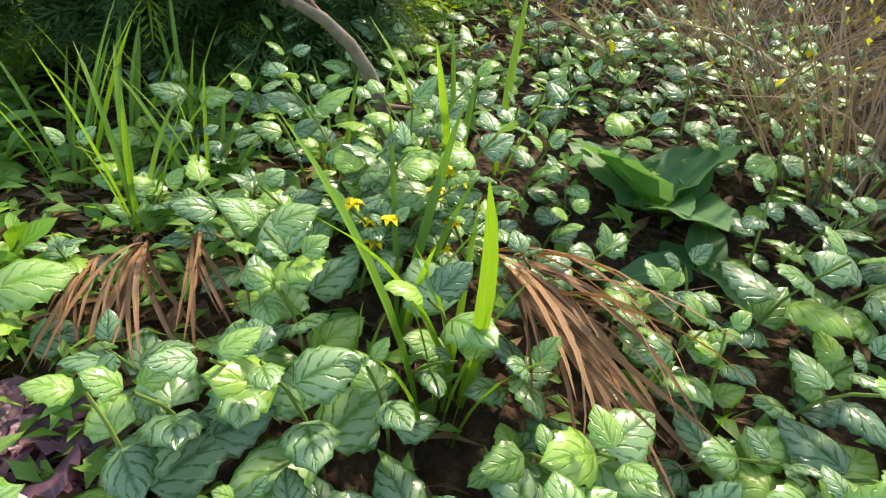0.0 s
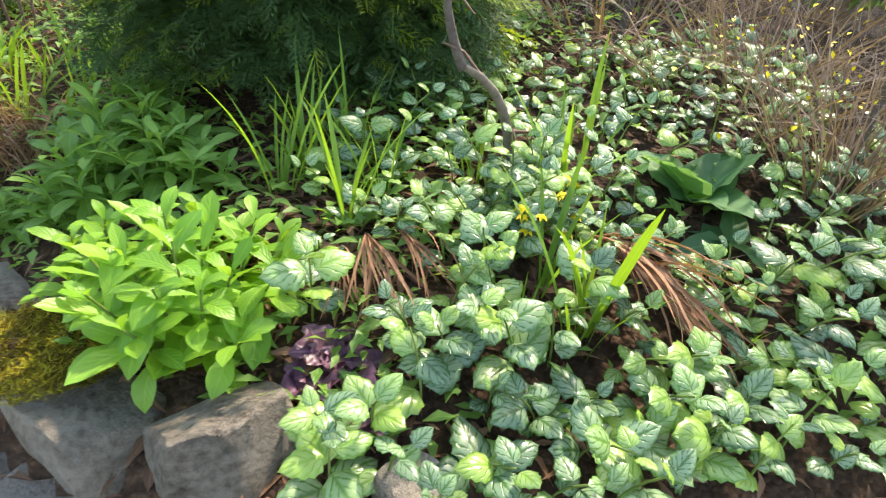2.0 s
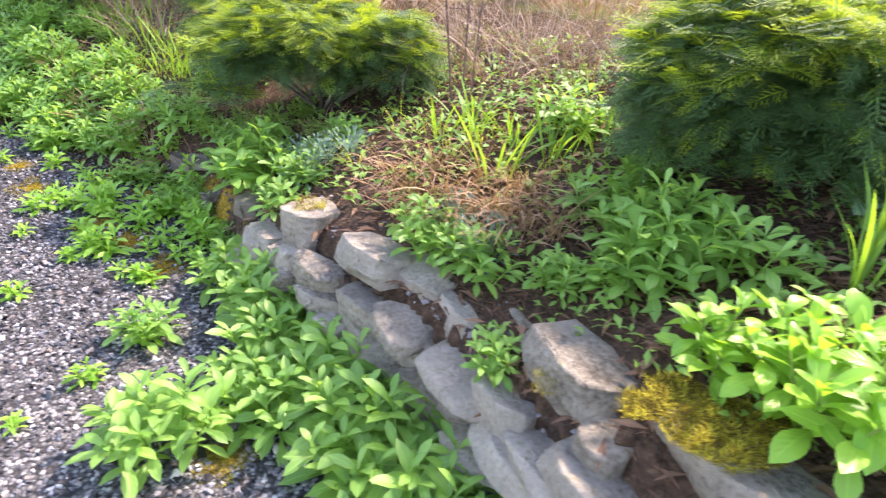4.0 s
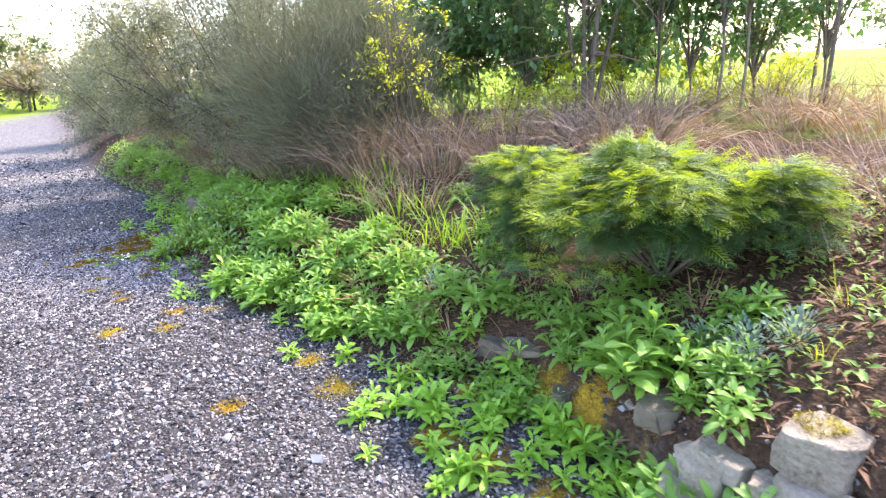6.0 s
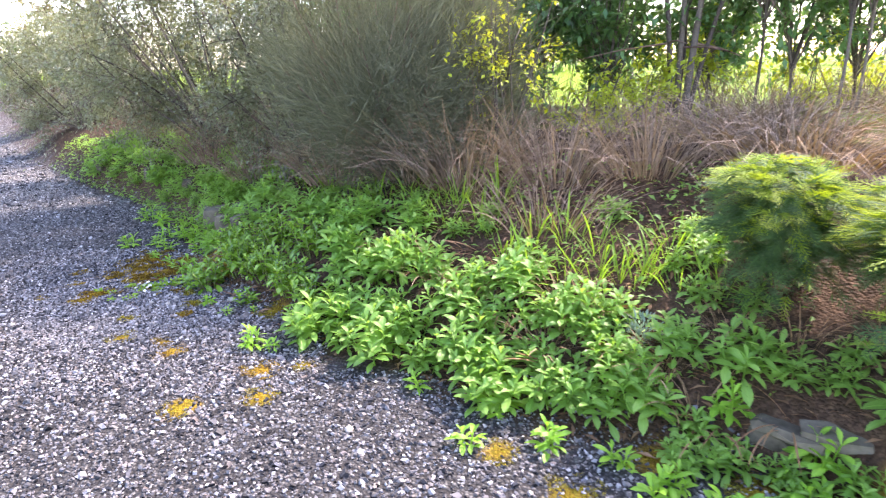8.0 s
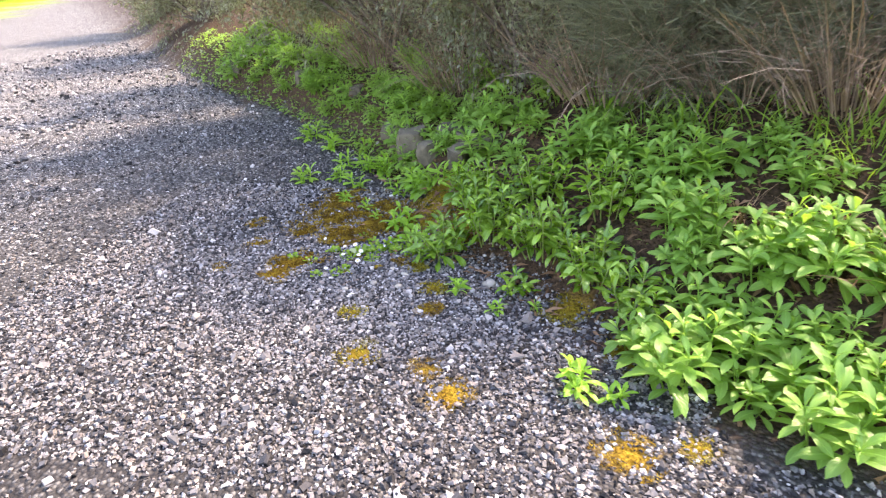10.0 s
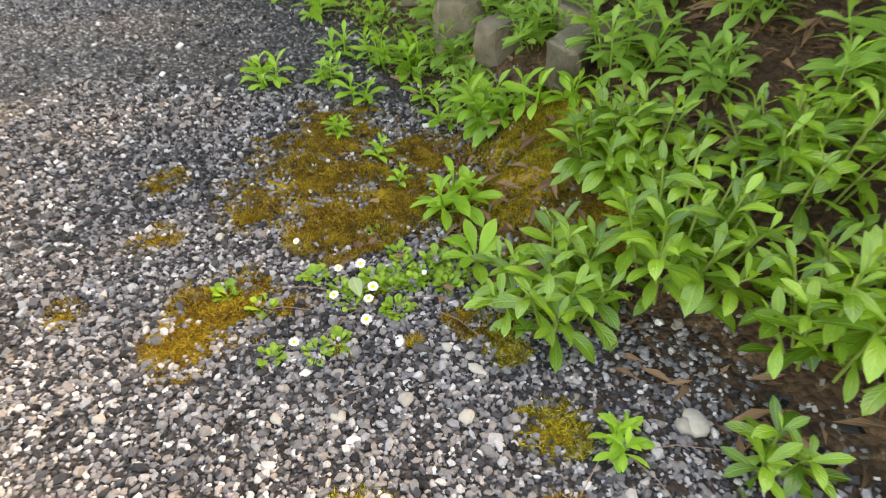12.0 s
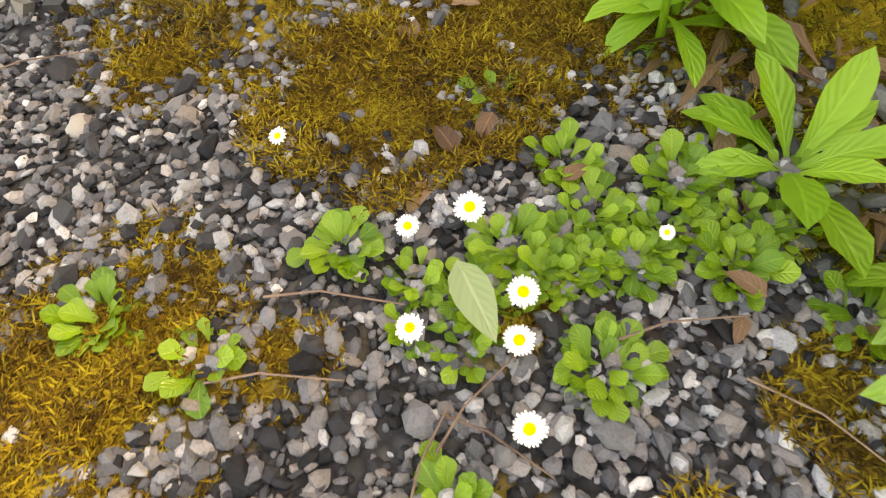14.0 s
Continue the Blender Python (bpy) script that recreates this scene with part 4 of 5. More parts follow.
for k, (x, y) in enumerate([(2.75, 3.3), (3.1, 3.0), (3.25, 2.9), (2.9, 3.35), (2.5, 3.7), (2.3, 3.45)]):
    sword_clump(x, y, 16, .19, 0.10, 560 + k, YELLOW_LEAF, "yellow-green grass tuft among dry stems", (0.2, 1.0), 0.018, 0.6, name="grass_tuft", category="grass", group="grass tufts", fine=True)


# ---------------------------------------------------------------- other plants of the bed
def broad_rosette(x, y, count, size, width, seed, material, name, label, category="plant", lift=(10, 60), shape=ovate, droop=0.5, wave=0.12, loose=0.01, least=0.7):
    r = np.random.default_rng(seed)
    c = base(name, seat_on_ground(x, y, 0.005), label, category)
    for k in range(count):
        a = k * 2.4 + r.uniform(-.3, .3)
        el = math.radians(r.uniform(*lift))
        v, q, u = spread(blade(8, width, shape, droop * r.uniform(.6, 1.3), 0.3, wave), [basis((math.cos(a) * math.cos(el), math.sin(a) * math.cos(el), math.sin(el)), (0, 0, 1), r.uniform(-.4, .4))], [(loose * r.uniform(.2, 1.5) * math.cos(a), loose * r.uniform(.2, 1.5) * math.sin(a), 0.008)], [size * r.uniform(least, 1.1)])
        raw("leaf", v, q, material, c, uv=u)
    return c


broad_rosette(4.99, 1.77, 11, .215, .72, 1, MATT_LEAF, "foxglove_rosette", "matt green rosette of broad soft leaves", lift=(5, 55), droop=.35)
broad_rosette(4.99, 1.60, 5, .16, .5, 2, MATT_LEAF, "foxglove_rosette", "small matt green rosette of broad soft leaves", lift=(0, 40))
for k, (x, y) in enumerate([(3.92, 1.45), (3.98, 1.44), (4.01, 1.36), (3.95, 1.50)]):
    broad_rosette(x, y, 7, .10, .95, 20 + k, PURPLE_LEAF, "coral_bells", "dark purple ruffled leaves at the wall top", lift=(15, 50), wave=0.35)
r_blue = np.random.default_rng(5)
for k, (x, y) in enumerate([(1.95, 3.72), (2.1, 3.62), (2.25, 3.55), (2.05, 3.5), (2.9, 2.52), (2.8, 2.72), (.55, 4.95)]):
    c = base("blue_spurge", seat_on_ground(x, y), "low blue-grey leafy plant behind the wall stones", "plant", "blue-grey plants")
    n = 260
    a, el = r_blue.uniform(0, 6.283, n), r_blue.uniform(0.1, 1.3, n)
    ways = np.stack([np.cos(a) * np.cos(el), np.sin(a) * np.cos(el), np.sin(el)], 1)
    v, q, u = spread(blade(2, .3, lance, .4, .2), [basis(wy) for wy in ways], ways * r_blue.uniform(.02, .15, (n, 1)), r_blue.uniform(.025, .045, n))
    raw("foliage", v, q, BLUE_LEAF, c, uv=u)


# ---------------------------------------------------------------- shrubs
DIAMOND = (np.array([(0, 0, 0), (.5, .45, .06), (0, 1, -.06), (-.5, .45, .06)]), np.array([(0, 1, 2, 3)]), np.array([(.5, 0), (1, .45), (.5, 1), (0, .45)]))


def spray_model():
    """A flat feathery twig of length 1 that nods at its end: side shoots in pairs, each with two or three scale twigs."""
    needle = lambda wd: (DIAMOND[0] * np.array([wd, 1, 1]), DIAMOND[1], DIAMOND[2])
    sets = [needle(.045)]
    for k in range(7):
        for s in (-1, 1):
            t = 0.08 + 0.13 * k
            ln = .40 * (1 - .62 * t) * (1.1 if (k + (s > 0)) % 2 else .85)
            foot, way = np.array([0, t, -.10 * t * t]), np.array([s * .62, .80, .10 - .25 * t])
            sets.append(spread(needle(.13), [basis(way)], [foot], [ln]))
            sets.append(spread(needle(.17), [basis(way + (s * .5, -.25, .12))], [foot + way * ln * .42], [ln * .5]))
    return joined(sets)


SPRAY = spray_model()


def juniper(x, y, z0, sprays, reach, tops, seed, label, floor=0.06, tilt=(0.0, 0.0)):
    """A spreading juniper: layers of feathery sprays over low limbs, golden where the shoots end on top."""
    r = np.random.default_rng(seed)
    c = base("juniper", pose(x, y, ground_at(x, y) - 0.02), label, "shrub", "spreading junipers")
    for k in range(14 if sprays > 2000 else 0):
        a = k * 2.4
        far = np.array([reach[0] * math.cos(a), reach[1] * math.sin(a)]) * .8
        top = np.array([*far, tops * .5 + tilt[0] * far[0] + tilt[1] * far[1]])
        raw("limb", *tube([bezier(np.zeros(3), np.array([*(far * .5), tops * .35]), top, t) for t in np.linspace(0, 1, 6)], [.012, .004], 5)[:2], BARK, c)
    dark, gold = [], []
    for k in range(sprays):
        a, o = r.uniform(0, 6.283), math.sqrt(r.uniform(0.0, 1))
        edge = 1 + .16 * math.sin(3 * a + seed) + .10 * math.sin(7 * a + 2 * seed)
        px, py = reach[0] * o * edge * math.cos(a), reach[1] * o * edge * math.sin(a)
        roof = tops * (1 - .30 * o ** 3) + .05 * math.sin(px * 9 + seed) + .05 * math.sin(py * 11 - px * 4) + tilt[0] * px + tilt[1] * py
        deep = r.exponential(.16) if r.uniform() < .6 else r.uniform(0, 1) * (roof - z0 * (.4 + .6 * o))
        # tiers: shoots gather in shelves with gaps of shade below them
        shelf = .17
        level = roof - deep
        level = roof - shelf * math.floor((roof - level) / shelf + .25) - r.uniform(0, .07)
        if level < floor:
            continue
        top_shoot = deep < .075
        d = np.array([math.cos(a) + r.normal(0, .8), math.sin(a) + r.normal(0, .8), r.uniform(-.15, .45) if top_shoot else r.uniform(-.9, .3)])
        item = (basis(d, (0, 0, 1), r.uniform(-.7, .7)), np.array([px, py, level]), r.uniform(.08, .19))
        (gold if deep < .07 and r.uniform() < .8 or o > .85 and r.uniform() < .10 else dark).append(item)
    for name, items, mt, lb in (("dark_foliage", dark, JUNIPER_DARK, "dark green feathery foliage"), ("golden_foliage", gold, JUNIPER_GOLD, "golden yellow-green feathery shoots")):
        v, q, u = spread(SPRAY, [i[0] for i in items], [i[1] for i in items], [i[2] for i in items])
        raw(name, v, q, mt, c, lb, u)
    return c


juniper(1.92, 4.45, .06, 8000, (.66, .48), .68, 3, "spreading juniper with golden tips over the bank", .32)
juniper(4.05, 2.88, .08, 8000, (.60, .56), .62, 4, "large spreading juniper with golden tips over the bank")
juniper(1.2, 5.0, .3, 1500, (.26, .26), .75, 5, "small feathery green juniper between brush")
juniper(1.32, 4.02, .55, 420, (.24, .16), .66, 6, "low golden juniper branch over leafy plants", .58)


def twig_mass(name, x, y, count, tall, spread_r, seed, material, label, category="shrub", width=0.010, foot_r=0.25, droop=(0.0, 0.5), sink=0.0, segs=4, side_twigs=0):
    """Many thin stems that fan out from one foot."""
    r = np.random.default_rng(seed)
    c = base(name, seat_on_ground(x, y, sink), label, category)
    a, o = r.uniform(0, 6.283, count), np.sqrt(r.uniform(0, 1, count))
    ways = np.stack([np.cos(a) * o * spread_r, np.sin(a) * o * spread_r, np.full(count, 1.0)], 1)
    feet = np.stack([np.cos(a) * o * foot_r, np.sin(a) * o * foot_r, 0 * a], 1) + np.concatenate([r.normal(0, .03, (count, 2)), np.zeros((count, 1))], 1)
    sets = []
    for g in range(5):
        s = slice(g, None, 5)
        m = blade(segs, width / tall, lambda v: 1 - .8 * v, float(np.interp(g, [0, 4], droop)), 0.2)
        n = len(ways[s])
        sets.append(spread(m, [basis(wy, (-wy[0], -wy[1], .2), r.uniform(-1, 1)) for wy in ways[s]], feet[s], tall * r.uniform(.45, 1.0, n)))
        for _ in range(side_twigs):
            t = r.uniform(.25, .95, n)[:, None]
            base_p = feet[s] + ways[s] / np.linalg.norm(ways[s], axis=1, keepdims=True) * tall * .7 * t
            sets.append(spread(m, [basis(wy + r.normal(0, .7, 3), (0, 0, 1), r.uniform(-1, 1)) for wy in ways[s]], base_p, tall * r.uniform(.12, .32, n)))
    v, q, u = joined(sets)
    tagged(raw("brushwood", v, q, material, c, uv=u), kind="stuff")
    return c


def broom(x, y, centre, radii, twigs, seed, label):
    """A rounded bush: limbs fork to all sides and carry thousands of whip-thin twigs that strive upwards."""
    r = np.random.default_rng(seed)
    c = base("broom_bush", seat_on_ground(x, y, .03), label, "shrub", "broom bushes")
    rods, mids = [], []
    for k in range(46):
        d = r.normal(0, 1, 3) * (1, 1, .8) + (0, 0, .25)
        d /= np.linalg.norm(d)
        end = np.array([0, 0, centre]) + d * np.array(radii) * r.uniform(.55, .95)
        foot = np.array([r.uniform(-.3, .3), r.uniform(-.2, .2), 0])
        bend = np.array([foot[0] * .5 + end[0] * .5, foot[1] * .5 + end[1] * .5, end[2] * .3])
        pts = np.array([bezier(foot, bend, end, t) for t in np.linspace(0, 1, 6)])
        rods.append(tube(pts, [.014, .004], 4))
        mids.append(pts[2:])
    tagged(raw("branchwork", *joined(rods)[:2], TWIG, c, "brown branches", joined(rods)[2]), kind="stuff")
    mids = np.concatenate(mids)
    at = mids[r.integers(len(mids), size=twigs)] + r.normal(0, .19, (twigs, 3)) * np.array(radii)
    out = at - np.array([0, 0, centre * .5])
    out /= np.linalg.norm(out, axis=1, keepdims=True)
    ways = out * .8 + np.array([0, 0, .35]) + r.normal(0, .5, (twigs, 3))
    m = blade(1, .03, lambda t: 1 - .6 * t, .0, .2)
    v, q, u = spread(m, [basis(wy, (wy[1], -wy[0], .2)) for wy in ways], at, r.uniform(.07, .22, twigs))
    tagged(raw("brushwood", v, q, BROOM, c, "fine grey-green twigs", u), kind="stuff")
    return c


broom(-1.08, 7.5, 1.0, (.95, .75, 1.0), 46000, 11, "rounded grey-green broom bush of fine upright twigs")
broom(-.42, 7.55, .8, (.62, .6, .75), 24000, 12, "smaller grey-green broom bush of fine twigs")
for k, (x, y, n, tall) in enumerate([(-.35, 7.0, 320, .95), (-1.5, 7.6, 320, .8), (.35, 6.75, 300, .9), (1.0, 6.6, 260, .8), (-2.6, 8.6, 300, .8), (.2, 6.1, 160, .6), (-.8, 7.3, 300, .7), (-3.6, 9.6, 300, .9), (-5.0, 11.2, 300, .9)]):
    twig_mass("dry_brush", x, y, n, tall, .95, 30 + k, DRY_TWIG, "tangle of dry brown stems below the bushes", "brush", .011, .35, (0.1, 1.3), side_twigs=2)
r_br = np.random.default_rng(77)
for k in range(26):
    x, y = r_br.uniform(1.3, 8.0), r_br.uniform(6.3, 8.6)
    twig_mass("dry_bramble", x, y, 200, r_br.uniform(.6, 1.0), 1.2, 60 + k, STRAW if k % 3 == 0 else DRY_TWIG, "mound of dry bramble stems before the field", "brush", .013, .45, (0.5, 1.9), side_twigs=1)
for k, (x, y) in enumerate([(2.8, 4.6), (3.1, 4.3), (3.5, 4.1), (3.3, 4.9), (2.9, 5.2), (3.9, 4.4), (4.6, 4.2), (5.2, 3.4), (5.3, 2.9), (5.7, 2.4), (5.9, 3.3), (5.45, 2.2), (5.75, 1.8), (4.6, 5.2), (5.6, 4.6), (6.6, 3.2)]):
    twig_mass("dry_brush", x, y, 75, .7, 1.3, 100 + k, DRY_TWIG, "tangle of dry brown stems on the bank", "brush", .011, .35, (0.1, 1.5), side_twigs=3)


def leafy_bush(name, x, y, centre, radii, leaves, size, seed, material, label, category="shrub", limbs=26, limb_r=.018, width=.5, hollow=.35, trunk=None):
    """Limbs that fork outwards and leaves gathered round their ends, with gaps between."""
    r = np.random.default_rng(seed)
    c = base(name, seat_on_ground(x, y, 0.03), label, category)
    rods, tips = [], []
    cz = np.array([0, 0, centre])
    for k in range(limbs):
        d = r.normal(0, 1, 3)
        d /= np.linalg.norm(d)
        end = cz + d * np.array(radii) * r.uniform(.7, 1.05)
        foot = np.array([r.uniform(-1, 1) * .12, r.uniform(-1, 1) * .12, 0]) if trunk is None else np.array([0, 0, trunk * r.uniform(.7, 1.0)])
        mid = foot * .4 + end * .6 + r.normal(0, .1, 3) * np.array(radii)
        rods.append(tube([bezier(foot, mid, end, t) for t in np.linspace(0, 1, 6)], [limb_r, limb_r * .25], 4))
        for j in range(5):
            e2 = bezier(foot, mid, end, r.uniform(.5, 1.0))
            d2 = r.normal(0, 1, 3) * np.array(radii) * .32
            rods.append(tube([e2, e2 + d2 * .5 + (0, 0, .03), e2 + d2], [limb_r * .28, limb_r * .1], 3))
            tips.append((e2, e2 + d2))
    if trunk is not None:
        rods.append(tube([(0, 0, 0), (.03, .02, trunk * .5), (0, 0, trunk)], [limb_r * 1.7, limb_r * 1.2], 7))
    v, q, u = joined(rods)
    tagged(raw("branchwork", v, q, BARK, c, "grey-brown branches", u), kind="stuff")
    pick = r.integers(len(tips), size=leaves)
    t = r.uniform(.1, 1.05, leaves)[:, None]
    a, b = np.array([tips[i][0] for i in pick]), np.array([tips[i][1] for i in pick])
    places = a + (b - a) * t + r.normal(0, 1, (leaves, 3)) * np.array(radii) * .055
    ways = (b - a) / np.linalg.norm(b - a, axis=1, keepdims=True) + r.normal(0, .7, (leaves, 3))
    v, q, u = spread((DIAMOND[0] * np.array([width, 1, 1]), DIAMOND[1], DIAMOND[2]), [basis(wy, (0, 0, 1), r.uniform(-.8, .8)) for wy in ways], places, size * r.uniform(.6, 1.15, leaves))
    tagged(raw("foliage", v, q, material, c, uv=u), kind="stuff")
    return c


leafy_bush("grey_shrub", -3.4, 9.7, 1.85, (1.7, 1.2, 1.6), 40000, .05, 1, GREY_LEAF, "tall loose shrub with small grey-green leaves", limbs=40)
leafy_bush("grey_shrub", -5.4, 11.7, 1.35, (1.4, 1.1, 1.35), 20000, .055, 2, GREY_LEAF, "loose shrub with small grey-green leaves", limbs=34)
leafy_bush("grey_shrub", -8.5, 14.6, 1.3, (1.5, 1.2, 1.35), 20000, .065, 3, GREY_LEAF, "rounded grey-green shrub where the drive bends", limbs=30)
leafy_bush("grey_shrub", -11.6, 18.2, 1.3, (1.6, 1.4, 1.4), 18000, .075, 7, GREY_LEAF, "rounded grey-green shrub where the drive bends", limbs=30)
leafy_bush("grey_shrub", -2.4, 9.5, 2.0, (1.1, .9, 1.4), 14000, .05, 4, GREY_LEAF, "tall loose shrub with small grey-green leaves", limbs=26)
leafy_bush("grey_shrub", -2.0, 8.25, 1.5, (.95, .8, 1.35), 24000, .045, 8, GREY_LEAF, "tall dense shrub with small grey-green leaves behind the broom", limbs=34)
leafy_bush("yellow_shrub", -.05, 7.35, 1.25, (.55, .5, .5), 1500, .05, 5, YELLOW_LEAF, "arching shrub with yellow-green young leaves", limbs=18, limb_r=.015)
leafy_bush("yellow_shrub", .9, 7.9, .4, (.5, .45, .35), 900, .07, 6, YELLOW_LEAF, "low sunlit yellow-green shrub at the bank top", limbs=12, limb_r=.012)
for k, (x, y) in enumerate([(2.3, 8.9), (3.4, 9.1), (1.5, 8.7), (4.3, 9.6), (-.6, 8.2)]):
    leafy_bush("yellow_shrub", x, y, .55, (.5, .45, .5), 1100, .075, 60 + k, YELLOW_LEAF, "low sunlit yellow-green shrub before the field", limbs=12, limb_r=.010)
for k, (x, y, ctr, rad, n, tr) in enumerate([(.5, 9.2, 1.7, (1.0, .9, .9), 2600, .8), (1.83, 8.6, 2.5, (1.1, 1.0, .9), 2200, 1.5), (2.6, 8.6, 2.3, (.55, .6, .9), 1200, 1.3), (3.15, 8.1, 2.2, (.55, .6, .9), 1300, 1.2), (3.45, 8.3, 2.5, (.6, .6, .8), 1100, 1.3),
                                             (-.9, 9.9, 2.0, (1.2, 1.0, 1.1), 2600, .9), (1.2, 10.2, 2.0, (1.2, 1.0, 1.2), 2400, .9), (4.6, 9.4, 2.6, (.7, .7, .8), 900, 1.6), (-2.2, 11.2, 2.2, (1.4, 1.1, 1.3), 2600, .9), (6.0, 3.7, .9, (.7, .6, .6), 900, .4), (6.8, 2.6, .8, (.6, .6, .5), 700, .4), (7.4, 4.2, 1.2, (1.1, .9, .9), 1500, .5), (5.2, 4.6, .9, (.8, .6, .6), 900, .4), (-.2, 9.0, 1.1, (.9, .7, .8), 1500, .4), (1.4, 9.6, 1.2, (.9, .7, .7), 1300, .5), (2.9, 10.2, 1.6, (.9, .8, 1.0), 1200, .7), (1.15, 8.9, 1.5, (.6, .5, .75), 900, .5), (2.25, 9.0, 1.55, (.55, .5, .7), 800, .5), (3.0, 8.75, 1.7, (.5, .5, .75), 900, .6), (3.75, 8.9, 1.6, (.6, .5, .8), 900, .5), (4.5, 8.9, 1.9, (.6, .5, .8), 700, .8)]):
    leafy_bush("laurel_tree", x, y, ctr, rad, n * 2, .12, 20 + k, LAUREL, "slender laurel with glossy dark green leaves", "tree", 22, .010, .42, trunk=tr)
for k in range(16):
    x, y = -2.5 + .65 * k + r_br.uniform(-.2, .2), r_br.uniform(8.9, 10.6)
    twig_mass("dry_brush", x, y, 80, r_br.uniform(.6, 1.0), .9, 130 + k, DRY_TWIG, "tall dry stems of a hedge before the field", "brush", .014, .4, (0.0, .8), side_twigs=3)
# bare many-stemmed trunk and thin saplings on the bank top
def bare_stems(name, x, y, stems, label, seed, mat=None, fork=3):
    r = np.random.default_rng(seed)
    c = base(name, seat_on_ground(x, y, .02), label, "tree")
    for pts, rad in stems:
        p = np.array(pts, float)
        raw("stem", *tube(np.array([bezier(p[0], p[1], p[2], t) for t in np.linspace(0, 1, 8)]), [rad, rad * .55], 7)[:2], mat or BARK, c)
        for _ in range(fork):
            t = r.uniform(.4, .95)
            o = bezier(p[0], p[1], p[2], t)
            d = r.normal(0, 1, 3) * np.linalg.norm(p[2] - p[0]) * .18 + (0, 0, .05)
            raw("twig", *tube([o, o + d * .5 + (0, 0, .02), o + d], [rad * .35, rad * .12], 4)[:2], TWIG, c)
    return c


bare_stems("old_shrub_trunk", 1.8, 8.45, [(((-.1, 0, 0), (-.1, 0, .8), (-.35, 0, 1.9)), .032), (((.05, 0, 0), (.1, .05, .9), (.2, 0, 2.1)), .04), (((0, .1, 0), (0, .1, .8), (-.05, 0, 2.0)), .035), (((.1, .05, 0), (.2, .05, .8), (.55, 0, 1.9)), .028)], "many-stemmed bare brown trunk on the bank", 3)
bare_stems("young_tree", 3.95, 7.5, [(((0, 0, 0), (.02, 0, 1.0), (.05, 0, 2.4)), .022)], "thin bare sapling before the field", 4, fork=6)
# the small bent tree over the nettles
tz = ground_at(4.44, 1.9)
bare_stems("bent_branch_tree", 4.44, 1.9, [(((.05, .07, -.06), (.06, .02, 1.24 - tz), (-.15, -.03, 1.33 - tz)), .017), (((-.145, -.03, 1.32 - tz), (-.20, -.01, 1.42 - tz), (-.20, .02, 1.56 - tz)), .0135),
                                            (((-.20, .02, 1.55 - tz), (-.23, .03, 1.68 - tz), (-.24, .05, 2.0 - tz)), .010), (((-.20, .02, 1.56 - tz), (-.28, .06, 1.62 - tz), (-.46, .12, 1.64 - tz)), .011)], "small bent bare tree with a crooked grey trunk", 5, fork=3)
bare_stems("bent_branch_tree", 5.12, 2.57, [(((0, 0, -.05), (.04, 0, .4), (.16, 0, 1.1)), .018)], "upright bare grey stem behind the nettles", 6, fork=4)
bare_stems("bent_branch_tree", 5.42, 1.72, [(((0, 0, -.05), (.02, 0, .3), (.06, .03, .9)), .014)], "leaning bare grey stem behind the nettles", 7, fork=4)
bare_stems("red_stem_shrub", 2.75, 3.95, [(((0, 0, 0), (-.05, 0, .4), (-.15, 0, 1.1)), .008), (((.05, 0, 0), (.06, 0, .4), (.02, 0, 1.1)), .008), (((.1, 0, 0), (.1, 0, .4), (.14, 0, 1.1)), .007)], "thin reddish bare stems between the junipers", 8, TWIG, fork=5)
# twiggy bush with yellow flowers
c = twig_mass("winter_jasmine", 5.35, 1.66, 110, .62, .9, 210, DRY_TWIG, "bare brown twiggy bush with small yellow flowers", side_twigs=3, foot_r=.1)
r_y = np.random.default_rng(9)
n = 240
v, q, u = spread(blade(2, .7, ovate, .3, .3), [basis(r_y.normal(0, 1, 3)) for _ in range(n)], np.stack([r_y.normal(.05, .32, n), r_y.normal(.1, .3, n), r_y.uniform(.25, .65, n)], 1), r_y.uniform(.012, .022, n))
raw("flowers", v, q, FLOWER_YELLOW, c, "small yellow flowers", u)

# ---------------------------------------------------------------- fence and far trees
for k in range(9):
    x, y = 5.5 + 2.6 * k, 25.0 - 0.5 * k
    p = base("fence_post", seat_on_ground(x, y, .05), "weathered wooden post of the field fence", "post", "field fence posts")
    raw("post", *tube([(0, 0, 0), (0, 0, .7), (.01, 0, 1.25)], [.06, .05], 7)[:2], POST, p)
for k in range(4):
    z = ground_at(12, 24) + .35 + .27 * k
    tagged(raw("fence_wire", *tube([(5.5, 25, z), (16, 23.0, z), (26.3, 21, z)], [.006, .006], 4)[:2], WIRE), "thin grey wire strung between fence posts", "wire", "field fence wires")


def far_tree(x, y, tall, wide, seed, material, label, leaves=1500, size=.35):
    leafy_bush("far_tree", x, y, tall * .6, (wide, wide, tall * .42), leaves, size, seed, material, label, "tree", 16, tall * .012, .6, trunk=tall * .3)


